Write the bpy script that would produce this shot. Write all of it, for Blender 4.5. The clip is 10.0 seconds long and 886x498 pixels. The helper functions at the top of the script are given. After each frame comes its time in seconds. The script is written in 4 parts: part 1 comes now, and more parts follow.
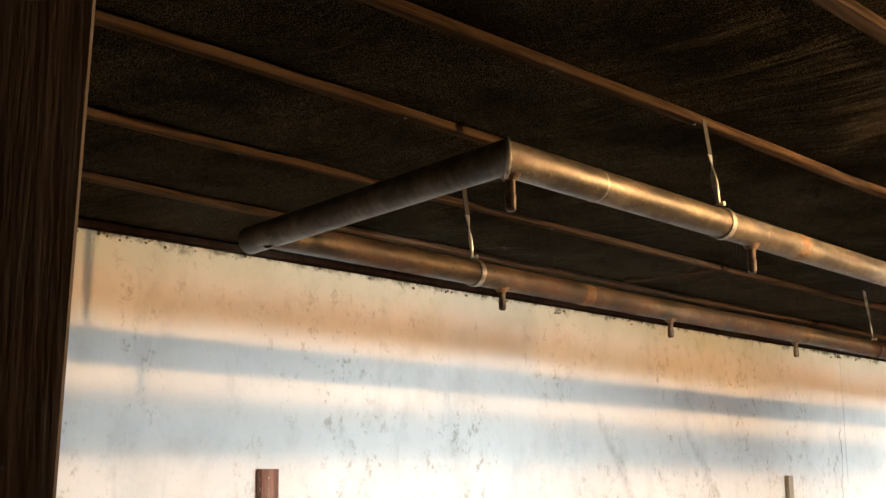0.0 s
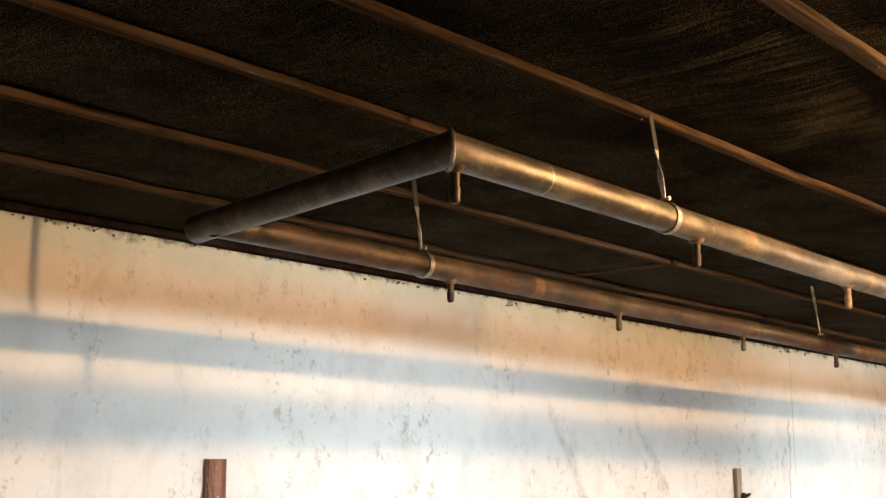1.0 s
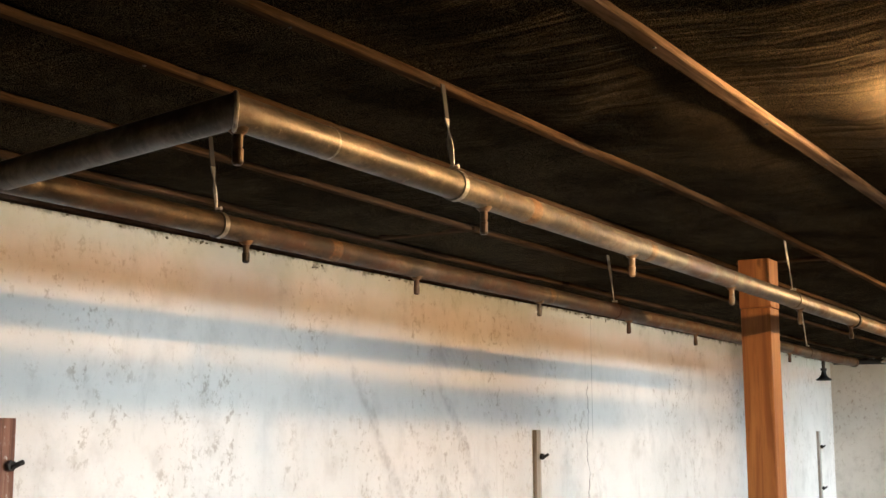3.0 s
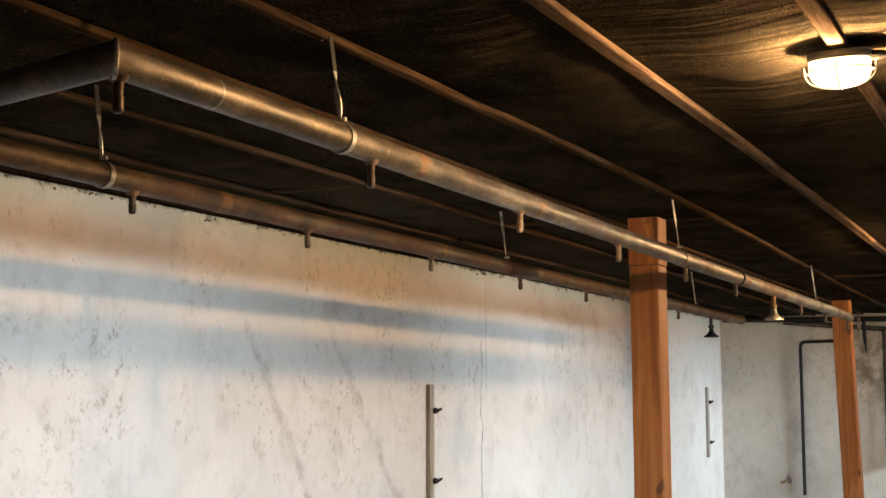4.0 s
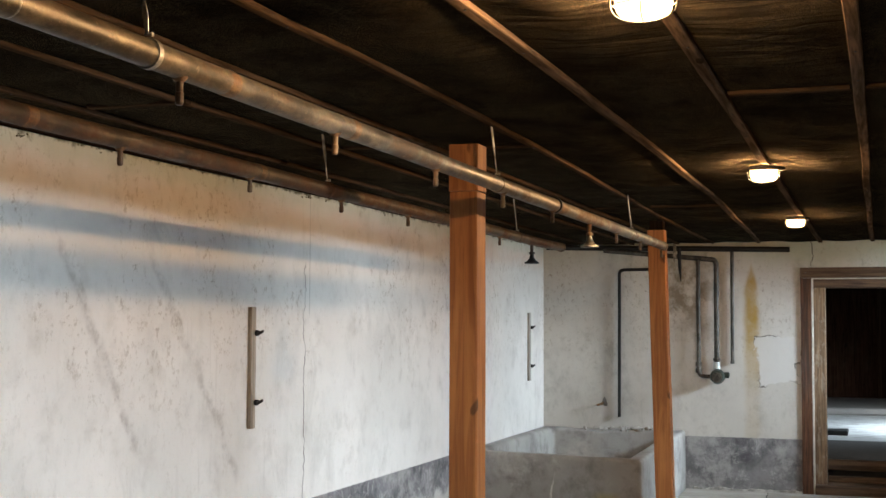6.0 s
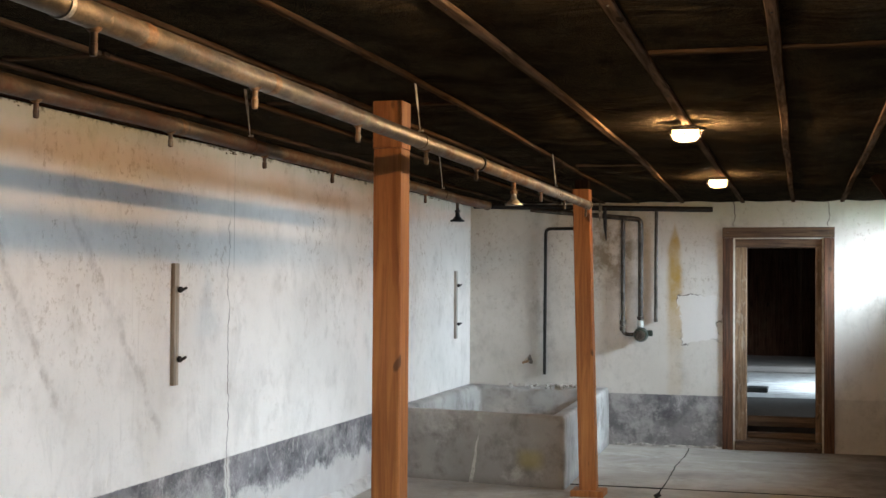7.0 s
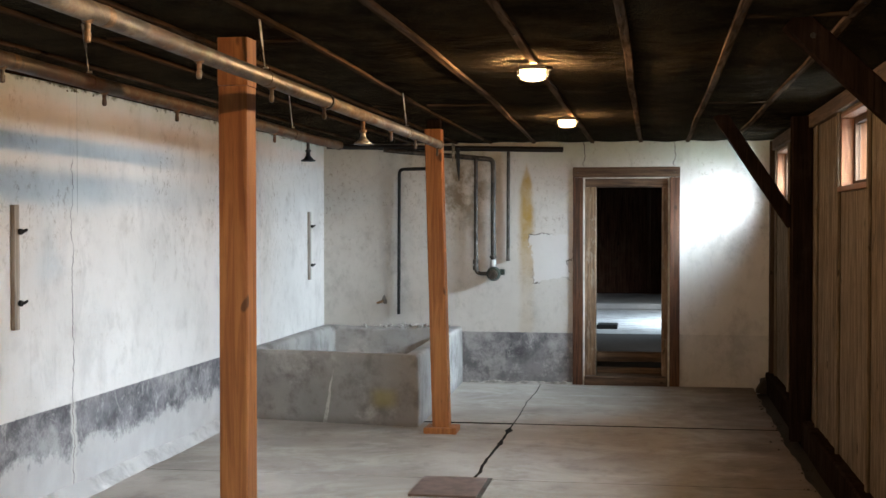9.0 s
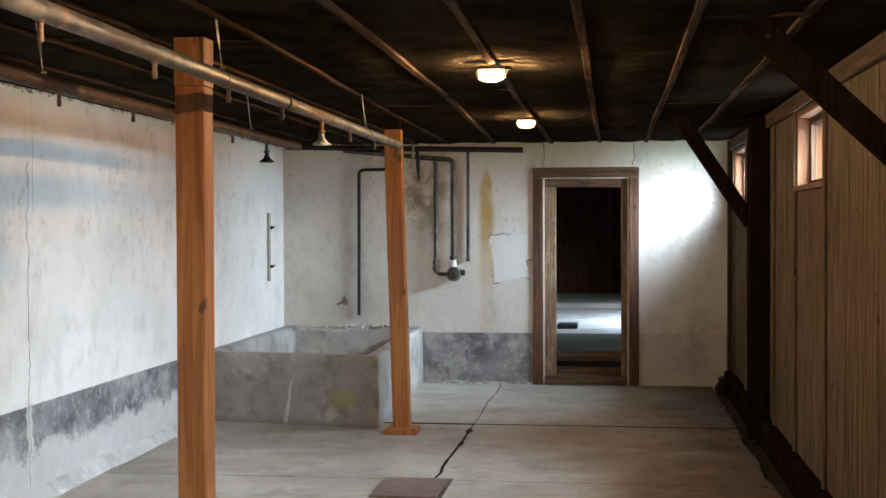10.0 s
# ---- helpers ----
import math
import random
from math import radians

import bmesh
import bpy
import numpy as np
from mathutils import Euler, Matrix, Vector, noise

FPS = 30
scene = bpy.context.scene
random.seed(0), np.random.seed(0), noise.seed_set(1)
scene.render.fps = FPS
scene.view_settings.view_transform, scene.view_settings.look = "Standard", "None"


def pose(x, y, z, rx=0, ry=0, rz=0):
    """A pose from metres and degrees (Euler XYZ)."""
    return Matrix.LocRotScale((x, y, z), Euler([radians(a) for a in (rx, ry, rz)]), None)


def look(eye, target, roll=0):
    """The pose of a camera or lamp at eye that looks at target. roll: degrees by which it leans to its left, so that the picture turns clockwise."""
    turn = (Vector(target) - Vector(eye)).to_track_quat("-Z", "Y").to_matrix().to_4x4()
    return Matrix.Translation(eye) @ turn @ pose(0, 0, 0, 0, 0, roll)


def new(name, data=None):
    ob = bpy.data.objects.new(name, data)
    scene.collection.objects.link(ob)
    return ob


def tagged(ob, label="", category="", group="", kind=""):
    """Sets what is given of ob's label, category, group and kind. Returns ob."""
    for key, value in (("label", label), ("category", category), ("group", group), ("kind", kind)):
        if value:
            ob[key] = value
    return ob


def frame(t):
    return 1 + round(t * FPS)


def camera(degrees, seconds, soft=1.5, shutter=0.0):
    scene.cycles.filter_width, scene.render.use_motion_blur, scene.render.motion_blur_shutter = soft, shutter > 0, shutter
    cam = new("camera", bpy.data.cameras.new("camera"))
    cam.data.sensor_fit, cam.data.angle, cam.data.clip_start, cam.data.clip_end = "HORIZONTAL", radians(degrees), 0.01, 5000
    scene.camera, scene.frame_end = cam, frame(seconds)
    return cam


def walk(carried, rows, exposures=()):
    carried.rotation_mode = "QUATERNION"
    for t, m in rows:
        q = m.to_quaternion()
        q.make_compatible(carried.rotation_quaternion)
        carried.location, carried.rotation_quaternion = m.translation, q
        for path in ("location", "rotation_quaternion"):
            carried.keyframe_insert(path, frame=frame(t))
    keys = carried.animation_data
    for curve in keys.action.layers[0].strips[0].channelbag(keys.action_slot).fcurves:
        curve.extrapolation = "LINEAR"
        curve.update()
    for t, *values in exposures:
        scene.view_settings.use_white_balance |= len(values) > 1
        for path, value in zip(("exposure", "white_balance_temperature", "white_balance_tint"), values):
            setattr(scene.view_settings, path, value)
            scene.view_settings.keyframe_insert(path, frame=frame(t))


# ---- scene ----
cam = camera(38.1, 10.0)
PATH = [
    (0, (-2.522, 0.827, 1.621), (-1.027, 2.103, 1.988), -0.7),
    (0.5, (-2.515, 0.818, 1.623), (-1.003, 2.078, 1.981), -0.5),
    (1, (-2.509, 0.807, 1.621), (-0.971, 2.035, 1.974), -0.4),
    (1.5, (-2.505, 0.791, 1.62), (-0.925, 1.966, 1.971), -0.6),
    (2, (-2.499, 0.772, 1.619), (-0.882, 1.899, 1.957), -0.6),
    (3.5, (-2.5, 0.714, 1.613), (-0.756, 1.656, 1.877), -0.2),
    (4, (-2.501, 0.695, 1.606), (-0.718, 1.573, 1.833), -0.2),
    (4.5, (-2.499, 0.677, 1.607), (-0.679, 1.487, 1.781), 0.2),
    (5, (-2.508, 0.658, 1.6), (-0.661, 1.413, 1.733), 0.3),
    (5.5, (-2.506, 0.644, 1.597), (-0.636, 1.341, 1.721), 0.2),
    (7, (-2.511, 0.603, 1.584), (-0.586, 1.143, 1.633), 0.4),
    (7.5, (-2.512, 0.584, 1.58), (-0.571, 1.068, 1.579), 0.4),
    (8, (-2.496, 0.581, 1.577), (-0.543, 1.011, 1.539), 0.3),
    (8.5, (-2.489, 0.574, 1.576), (-0.524, 0.947, 1.535), 0.2),
    (9, (-2.495, 0.565, 1.572), (-0.522, 0.889, 1.531), 0.0),
    (9.5, (-2.489, 0.563, 1.575), (-0.511, 0.851, 1.533), 0.1),
    (10, (-2.488, 0.557, 1.571), (-0.506, 0.821, 1.531), -0.2),
]
walk(cam, [(t, look(eye, target, roll)) for t, eye, target, roll in PATH], exposures=[(0, 1.3, 6500, 4), (2, 1.2, 6400, 4), (4, 0.62, 6320, 4), (5.5, 0.36, 6120, 4), (8, 0.43, 5900, 4), (10, 0.43, 5860, 4)])

# ---- world, sun and the daylight of the windows ----
YW, YR, XE, XW, ZC = 3.825, -0.56, 10.0, -6.0, 2.362
WINDOWS = (0.97, 5.07, 9.13)  # centres along the board wall
world = bpy.data.worlds.new("sky")
scene.world = world
world.use_nodes = True
wn = world.node_tree.nodes
sky = wn.new("ShaderNodeTexSky")
sky.sky_type, sky.sun_disc = "NISHITA", False
SUN_WAY = Vector((0.9, 0.64, -0.36)).normalized()
sky.sun_elevation = math.asin(-SUN_WAY.z)
sky.sun_rotation = math.atan2(-SUN_WAY.x, -SUN_WAY.y)
world.node_tree.links.new(sky.outputs[0], wn["Background"].inputs[0])
wn["Background"].inputs[1].default_value = 0.15
sun_data = bpy.data.lights.new("sun", "SUN")
sun_data.energy, sun_data.angle, sun_data.color = 6.5, radians(29), (0.96, 0.98, 1.0)
sun = new("sun", sun_data)
sun.matrix_world = look((0, -20, 12), Vector((0, -20, 12)) + SUN_WAY)


def window_light(name, centre, aim, w, h, watts, spread=180, colour=(0.80, 0.90, 1.0)):
    d = bpy.data.lights.new(name, "AREA")
    d.shape, d.size, d.size_y, d.energy, d.color, d.spread = "RECTANGLE", w, h, watts, colour, radians(spread)
    ob = new(name, d)
    ob.matrix_world = look(centre, aim)
    return ob


for wx in WINDOWS:
    window_light("window_daylight", (wx, YR - 0.29, 2.0), (wx, 3.8, -0.75), 1.0, 0.41, 44, 78, (0.83, 0.915, 1.0))
window_light("window_daylight", (WINDOWS[2] - 0.1, YR - 0.16, 2.0), (10.0, 0.02, 1.66), 0.5, 0.36, 3.2, 60, (0.88, 0.95, 1.0))
LAMPS = ((0.30, 1.12, 68), (3.77, 1.15, 58), (6.88, 1.19, 30))
for lx, ly, watts in LAMPS:
    bulb = bpy.data.lights.new("bulb", "POINT")
    bulb.energy, bulb.color, bulb.shadow_soft_size = watts, (1.0, 0.58, 0.27), 0.016
    new("bulb", bulb).location = (lx, ly, ZC - 0.078)
window_light("far_room_daylight", (17.2, -1.42, 1.5), (17.2, 0.6, -0.9), 1.4, 1.2, 170, 110)


# ---- materials ----
class Nodes:
    """Short forms for building a node tree."""

    def __init__(self, name):
        self.mat = bpy.data.materials.new(name)
        self.mat.use_nodes = True
        self.t = self.mat.node_tree
        self.bsdf = self.t.nodes["Principled BSDF"]
        self.obj = self.t.nodes.new("ShaderNodeTexCoord").outputs["Object"]

    def put(self, socket, v):
        if isinstance(v, (int, float)):
            socket.default_value = v
        elif isinstance(v, tuple):
            socket.default_value = (*v, 1.0) if len(v) == 3 and socket.type == "RGBA" else v
        else:
            self.t.links.new(v, socket)

    def m(self, op, a, b=0.0, c=0.0):
        n = self.t.nodes.new("ShaderNodeMath")
        n.operation = op
        for s, v in zip(n.inputs, (a, b, c)):
            self.put(s, v)
        return n.outputs[0]

    def noise(self, scale, detail=4, rough=0.55, stretch=(1, 1, 1), shift=(0, 0, 0), dist=0.0, w=None):
        mp = self.t.nodes.new("ShaderNodeMapping")
        self.put(mp.inputs["Vector"], self.obj if w is None else w)
        mp.inputs["Scale"].default_value, mp.inputs["Location"].default_value = stretch, shift
        n = self.t.nodes.new("ShaderNodeTexNoise")
        self.t.links.new(mp.outputs[0], n.inputs["Vector"])
        for k, v in (("Scale", scale), ("Detail", detail), ("Roughness", rough), ("Distortion", dist)):
            n.inputs[k].default_value = v
        return n.outputs["Fac"]

    def step(self, v, lo, hi, to0=0.0, to1=1.0):
        n = self.t.nodes.new("ShaderNodeMapRange")
        n.interpolation_type = "SMOOTHSTEP"
        for s, x in zip(n.inputs, (v, lo, hi, to0, to1)):
            self.put(s, x)
        return n.outputs[0]

    def mix(self, f, a, b):
        n = self.t.nodes.new("ShaderNodeMix")
        n.data_type = "RGBA"
        self.put(n.inputs[0], f)
        self.put(n.inputs[6], a)
        self.put(n.inputs[7], b)
        return n.outputs[2]

    def xyz(self, v=None):
        n = self.t.nodes.new("ShaderNodeSeparateXYZ")
        self.put(n.inputs[0], self.obj if v is None else v)
        return n.outputs

    def rand(self):
        return self.t.nodes.new("ShaderNodeObjectInfo").outputs["Random"]

    def bump(self, h, strength=0.3, dist=0.01):
        n = self.t.nodes.new("ShaderNodeBump")
        self.put(n.inputs["Height"], h)
        n.inputs["Strength"].default_value, n.inputs["Distance"].default_value = strength, dist
        self.t.links.new(n.outputs[0], self.bsdf.inputs["Normal"])

    def done(self, colour, rough=0.7, metal=0.0, spec=0.5):
        self.put(self.bsdf.inputs["Base Color"], colour)
        self.put(self.bsdf.inputs["Roughness"], rough)
        self.put(self.bsdf.inputs["Metallic"], metal)
        self.put(self.bsdf.inputs["Specular IOR Level"], spec)
        return self.mat


def band(n, v, centre, half, soft):
    """1 near centre, 0 beyond half."""
    return n.step(n.m("ABSOLUTE", n.m("SUBTRACT", v, centre)), half, half + soft, 1.0, 0.0)


def plaster(name, long_axis, dado_top, east=False):
    n = Nodes(name)
    p = n.xyz()
    u, z = p[long_axis], p[2]
    big, mid, fine = n.noise(0.9, 5), n.noise(5, 6, 0.6), n.noise(60, 5, 0.6)
    col = n.mix(n.step(big, 0.35, 0.7), (0.66, 0.64, 0.60), (0.54, 0.52, 0.48)) if east else n.mix(n.step(big, 0.35, 0.7), (0.80, 0.78, 0.75), (0.68, 0.665, 0.635))
    col = n.mix(n.step(mid, 0.50, 0.76, 0, 0.6), col, (0.52, 0.50, 0.47))
    smear = n.noise(2.6, 8, 0.72, stretch=(1, 1, 0.8), shift=(2, 2, 6))
    col = n.mix(n.step(smear, 0.50, 0.70, 0, 0.65 if east else 0.4), col, (0.36, 0.345, 0.32) if east else (0.52, 0.505, 0.48))
    # runs of dirt down the wall
    runs = n.noise(7, 4, 0.6, stretch=(1, 1, 0.08))
    col = n.mix(n.m("MULTIPLY", n.step(runs, 0.56, 0.74, 0, 0.25), n.step(n.noise(1.3, 3, shift=(3, 7, 1)), 0.45, 0.65)), col, (0.42, 0.40, 0.37))
    # mould specks in clusters
    specks = n.m("MULTIPLY", n.step(z, 0.9, 1.9, 0.25, 1.0), n.m("MULTIPLY", n.step(n.noise(26, 8, 0.8, stretch=(1, 1, 0.8)), 0.53, 0.61), n.step(n.noise(2.3, 6, 0.7, stretch=(1, 1, 0.7), shift=(5, 2, 9)), 0.42, 0.58)))
    col = n.mix(n.m("MULTIPLY", specks, 0.62), col, (0.25, 0.20, 0.145))
    tiny = n.m("MULTIPLY", n.step(n.noise(75, 6, 0.8, stretch=(1, 1, 0.6), shift=(3, 1, 4)), 0.60, 0.68), n.step(n.noise(1.7, 5, 0.7, shift=(8, 4, 2)), 0.44, 0.62))
    col = n.mix(n.m("MULTIPLY", tiny, 0.55), col, (0.24, 0.21, 0.17))
    cloud = n.noise(4.0, 9, 0.78, stretch=(1, 1, 0.55), shift=(9, 3, 5), dist=0.5)
    col = n.mix(n.step(cloud, 0.53, 0.70, 0, 0.5 if east else 0.3), col, (0.34, 0.33, 0.31))
    drips = n.m("MULTIPLY", n.step(n.noise(20, 5, 0.65, stretch=(1, 1, 0.05), shift=(1, 6, 2)), 0.58, 0.70), n.step(n.noise(2.1, 4, 0.6, stretch=(1, 1, 0.6), shift=(4, 4, 7)), 0.48, 0.62))
    col = n.mix(n.m("MULTIPLY", drips, 0.2), col, (0.33, 0.30, 0.27))
    col = n.mix(n.step(fine, 0.62, 0.75, 0, 0.25), col, (0.36, 0.34, 0.31))
    height = n.m("ADD", n.m("MULTIPLY", big, 1.5), n.m("ADD", n.m("MULTIPLY", mid, 0.5), n.m("MULTIPLY", fine, 0.12)))
    if not east:
        # top of the long wall: rust wash with painted lamplight, green lime, ragged dark edge
        rust_lamplight = n.m("MULTIPLY", band(n, z, n.m("ADD", 2.16, n.m("MULTIPLY", big, 0.06)), 0.02, 0.13), n.step(n.noise(3, 5, 0.6, stretch=(0.5, 1, 1)), 0.3, 0.6, 0.35, 0.9))
        col = n.mix(n.m("MULTIPLY", rust_lamplight, 0.42), col, (0.62, 0.42, 0.27))
        col = n.mix(n.step(n.m("ADD", z, n.m("MULTIPLY", mid, 0.12)), 2.26, 2.37, 0, 0.55), col, (0.50, 0.53, 0.40))
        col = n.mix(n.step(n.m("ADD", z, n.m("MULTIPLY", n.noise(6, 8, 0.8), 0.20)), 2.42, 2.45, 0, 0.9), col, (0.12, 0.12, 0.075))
        # two slanting streaks of dirt
        for x0, z0, x1, z1 in ((1.93, 1.98, 2.62, 0.95), (2.66, 1.92, 3.56, 0.76)):
            length = math.hypot(x1 - x0, z1 - z0)
            ax, az = (x1 - x0) / length, (z1 - z0) / length
            along = n.m("ADD", n.m("MULTIPLY", n.m("SUBTRACT", u, x0), ax), n.m("MULTIPLY", n.m("SUBTRACT", z, z0), az))
            off = n.m("SUBTRACT", n.m("MULTIPLY", n.m("SUBTRACT", u, x0), az), n.m("MULTIPLY", n.m("SUBTRACT", z, z0), ax))
            off = n.m("ADD", off, n.m("MULTIPLY", n.m("SUBTRACT", mid, 0.5), 0.12))
            f = n.m("MULTIPLY", band(n, off, 0.0, 0.006, 0.04), band(n, along, length / 2, length / 2 - 0.15, 0.2))
            col = n.mix(n.m("MULTIPLY", f, n.step(n.noise(14, 5, 0.7), 0.38, 0.62, 0.08, 0.5)), col, (0.30, 0.27, 0.25))
        # long crack with its twin
        wob = n.m("MULTIPLY", n.m("SUBTRACT", n.noise(3.1, 6, 0.72, stretch=(0, 0, 1), shift=(1, 2, 0.4)), 0.5), 0.20)
        c1 = n.m("MULTIPLY", band(n, n.m("ADD", u, wob), 4.365, 0.002, 0.006), n.step(z, 1.95, 1.9))
        c2 = n.m("MULTIPLY", band(n, u, 4.425, 0.002, 0.004), n.step(z, 1.6, 1.66, 0, 0.6))
        crack = n.m("MAXIMUM", c1, c2)
        grey = n.m("MULTIPLY", band(n, n.m("ADD", u, wob), 4.37, 0.015, 0.035), n.step(z, 0.62, 0.5))
    else:
        # brown damp behind the pipes, ochre run, fresh plaster patch
        damp = n.m("MULTIPLY", n.m("MULTIPLY", band(n, u, 2.42, 0.12, 0.3), band(n, z, 1.9, 0.15, 0.4)), n.step(n.noise(5, 6, 0.65), 0.42, 0.6))
        col = n.mix(n.m("MULTIPLY", damp, 0.8), col, (0.23, 0.19, 0.13))
        top = n.step(n.m("ADD", z, n.m("MULTIPLY", n.m("ABSOLUTE", n.m("SUBTRACT", u, 1.79)), 3.0)), 2.05, 2.2, 1, 0)
        run = n.m("MULTIPLY", n.m("MULTIPLY", band(n, n.m("ADD", u, n.m("MULTIPLY", n.m("SUBTRACT", mid, 0.5), 0.10)), 1.79, 0.03, 0.07), top), n.step(z, 0.8, 1.6, 0.25, 1))
        col = n.mix(n.m("MULTIPLY", run, n.step(n.noise(5, 7, 0.7), 0.35, 0.65, 0.7, 1.0)), col, (0.40, 0.26, 0.065))
        col = n.mix(n.m("MULTIPLY", n.step(n.m("ADD", z, n.m("MULTIPLY", mid, 0.15)), 2.10, 2.36, 0, 0.6), n.step(u, 2.0, 1.3, 0.3, 1)), col, (0.47, 0.52, 0.36))
        warp = n.m("MULTIPLY", n.m("SUBTRACT", n.noise(4.2, 7, 0.6, shift=(0, 1.3, 0.4)), 0.5), 0.3)
        patch = n.m("MULTIPLY", band(n, n.m("ADD", u, warp), 1.55, 0.20, 0.008), band(n, n.m("ADD", z, warp), 1.23, 0.21, 0.008))
        rim = n.m("SUBTRACT", n.m("MULTIPLY", band(n, n.m("ADD", u, warp), 1.55, 0.212, 0.008), band(n, n.m("ADD", z, warp), 1.23, 0.222, 0.008)), patch)
        col = n.mix(n.m("MULTIPLY", patch, 0.85), col, (0.66, 0.65, 0.63))
        wob = n.m("MULTIPLY", n.m("SUBTRACT", n.noise(6, 5, 0.7, stretch=(0, 0, 1)), 0.5), 0.15)
        cracks = n.m("MAXIMUM", n.m("MULTIPLY", rim, n.step(n.noise(3, 3), 0.48, 0.55)), n.m("MULTIPLY", n.m("MAXIMUM", band(n, n.m("ADD", u, wob), 1.235, 0.003, 0.004), band(n, n.m("ADD", u, wob), 0.372, 0.003, 0.004)), n.step(z, 2.11, 2.13)))
        crack, grey = cracks, n.m("MULTIPLY", band(n, u, 3.22, 0.02, 0.03), n.m("MULTIPLY", n.step(z, 0.6, 0.75), n.step(z, 2.1, 1.6)))
        grey = n.m("MULTIPLY", grey, n.step(n.noise(9, 4), 0.4, 0.6))
    # painted dado, worn through towards the floor
    edge = n.m("ADD", z, n.m("MULTIPLY", n.m("SUBTRACT", n.noise(22, 4, 0.7), 0.5), 0.016))
    dado = n.step(edge, dado_top - 0.004, dado_top + 0.004, 1, 0)
    low = n.m("ADD", z, n.m("MULTIPLY", n.m("SUBTRACT", n.noise(2.3, 7, 0.66, shift=(1, 8, 3)), 0.5), 0.5))
    low = n.m("ADD", low, n.m("MULTIPLY", n.m("SUBTRACT", n.noise(17, 7, 0.75, shift=(2, 3, 3)), 0.5), 0.22))
    wear = n.step(low, 0.36, 0.26, 0, 0.12 if east else 0.88)
    scuff = n.m("MAXIMUM", n.m("MAXIMUM", n.step(n.noise(30, 7, 0.8), 0.57, 0.68, 0, 0.35), n.step(n.noise(6, 9, 0.78, shift=(7, 1, 4), dist=0.7), 0.50, 0.66, 0, 0.6)), n.step(n.noise(2.4, 9, 0.74, shift=(1, 5, 4)), 0.47, 0.66, 0, 0.55))
    paint = n.mix(n.step(n.noise(4.5, 8, 0.7), 0.35, 0.65), (0.085, 0.082, 0.092), (0.225, 0.218, 0.228))
    paint = n.mix(n.m("MAXIMUM", wear, scuff), paint, n.mix(mid, (0.66, 0.65, 0.63), (0.44, 0.42, 0.41)))
    amount = n.m("MULTIPLY", dado, n.step(u, 0.25, 0.4, 0.22, 1.0)) if east else dado
    col = n.mix(amount, col, paint)
    col = n.mix(grey, col, (0.55, 0.53, 0.50))
    col = n.mix(n.m("MULTIPLY", crack, n.step(n.noise(8, 4, 0.6, shift=(2, 2, 2)), 0.35, 0.6, 0.45, 1.0)), col, (0.13, 0.12, 0.11))
    n.bump(n.m("SUBTRACT", height, n.m("MULTIPLY", crack, 2.0)), 0.35, 0.012)
    return n.done(col, 0.85, spec=0.25)


def wood(name, dark, light, axis=2, rough=0.65, scale=1.0, knots=True, grime=0.3, spec=0.3, flecks=0.0, streak=0.6):
    n = Nodes(name)
    st = [9.0, 9.0, 9.0]
    st[axis] = 0.5
    r = n.m("MULTIPLY", n.rand(), 17.0)
    cmb = n.t.nodes.new("ShaderNodeVectorMath")
    cmb.operation = "ADD"
    n.put(cmb.inputs[0], n.obj)
    n.put(cmb.inputs[1], r)
    v = cmb.outputs[0]
    grain = n.noise(3.2 * scale, 6, 0.6, tuple(st), dist=0.8, w=v)
    fine = n.noise(30 * scale, 4, 0.6, tuple(s / 3 for s in st), w=v)
    col = n.mix(n.step(grain, 0.3, 0.7), dark, light)
    col = n.mix(n.step(fine, 0.48, 0.70, 0, streak), col, tuple(c * 0.45 for c in dark))
    if knots:
        ks = [1.0, 1.0, 1.0]
        ks[axis] = 0.55
        kn = n.noise(15 * scale, 1, 0.3, tuple(ks), (2, 5, 3), w=v)
        col = n.mix(n.step(kn, 0.735, 0.79, 0, 0.8), col, tuple(c * 0.25 for c in dark))
    col = n.mix(n.step(n.noise(2.2, 5, 0.65, w=v), 0.5, 0.75, 0, grime), col, (0.06, 0.05, 0.04))
    if flecks:
        col = n.mix(n.step(n.noise(26, 7, 0.75, (1, 1, 0.45), w=v), 0.54, 0.60, 0, flecks), col, (0.58, 0.54, 0.48))
    n.bump(n.m("ADD", grain, n.m("MULTIPLY", fine, 0.6)), 0.45, 0.004)
    return n.done(col, rough, spec=spec)


def metal_pipe(name, base, rust, amount, rough=0.42):
    n = Nodes(name)
    a, b, c = n.noise(4, 7, 0.7, stretch=(0.6, 1, 1)), n.noise(38, 6, 0.7), n.noise(14, 7, 0.72, stretch=(0.5, 1, 1), shift=(4, 2, 7))
    f = n.step(n.m("ADD", n.m("MULTIPLY", a, 0.6), n.m("ADD", n.m("MULTIPLY", b, 0.15), n.m("MULTIPLY", c, 0.25))), 0.62 - amount * 0.3, 0.72 - amount * 0.3)
    clean = n.mix(n.step(c, 0.40, 0.62), tuple(v * 0.28 for v in base), base)
    col = n.mix(f, clean, n.mix(n.step(c, 0.35, 0.65), tuple(v * 0.35 for v in rust), rust))
    col = n.mix(n.step(b, 0.60, 0.72, 0, 0.5), col, tuple(min(1, v * 1.8) for v in base))
    n.bump(n.m("ADD", n.m("ADD", a, n.m("MULTIPLY", c, 0.6)), n.m("MULTIPLY", b, 0.5)), 0.35, 0.003)
    return n.done(col, n.m("ADD", n.m("ADD", rough, n.m("MULTIPLY", n.m("SUBTRACT", c, 0.5), 0.5)), n.m("MULTIPLY", f, 0.25)), n.m("SUBTRACT", 0.6, n.m("MULTIPLY", f, 0.5)))


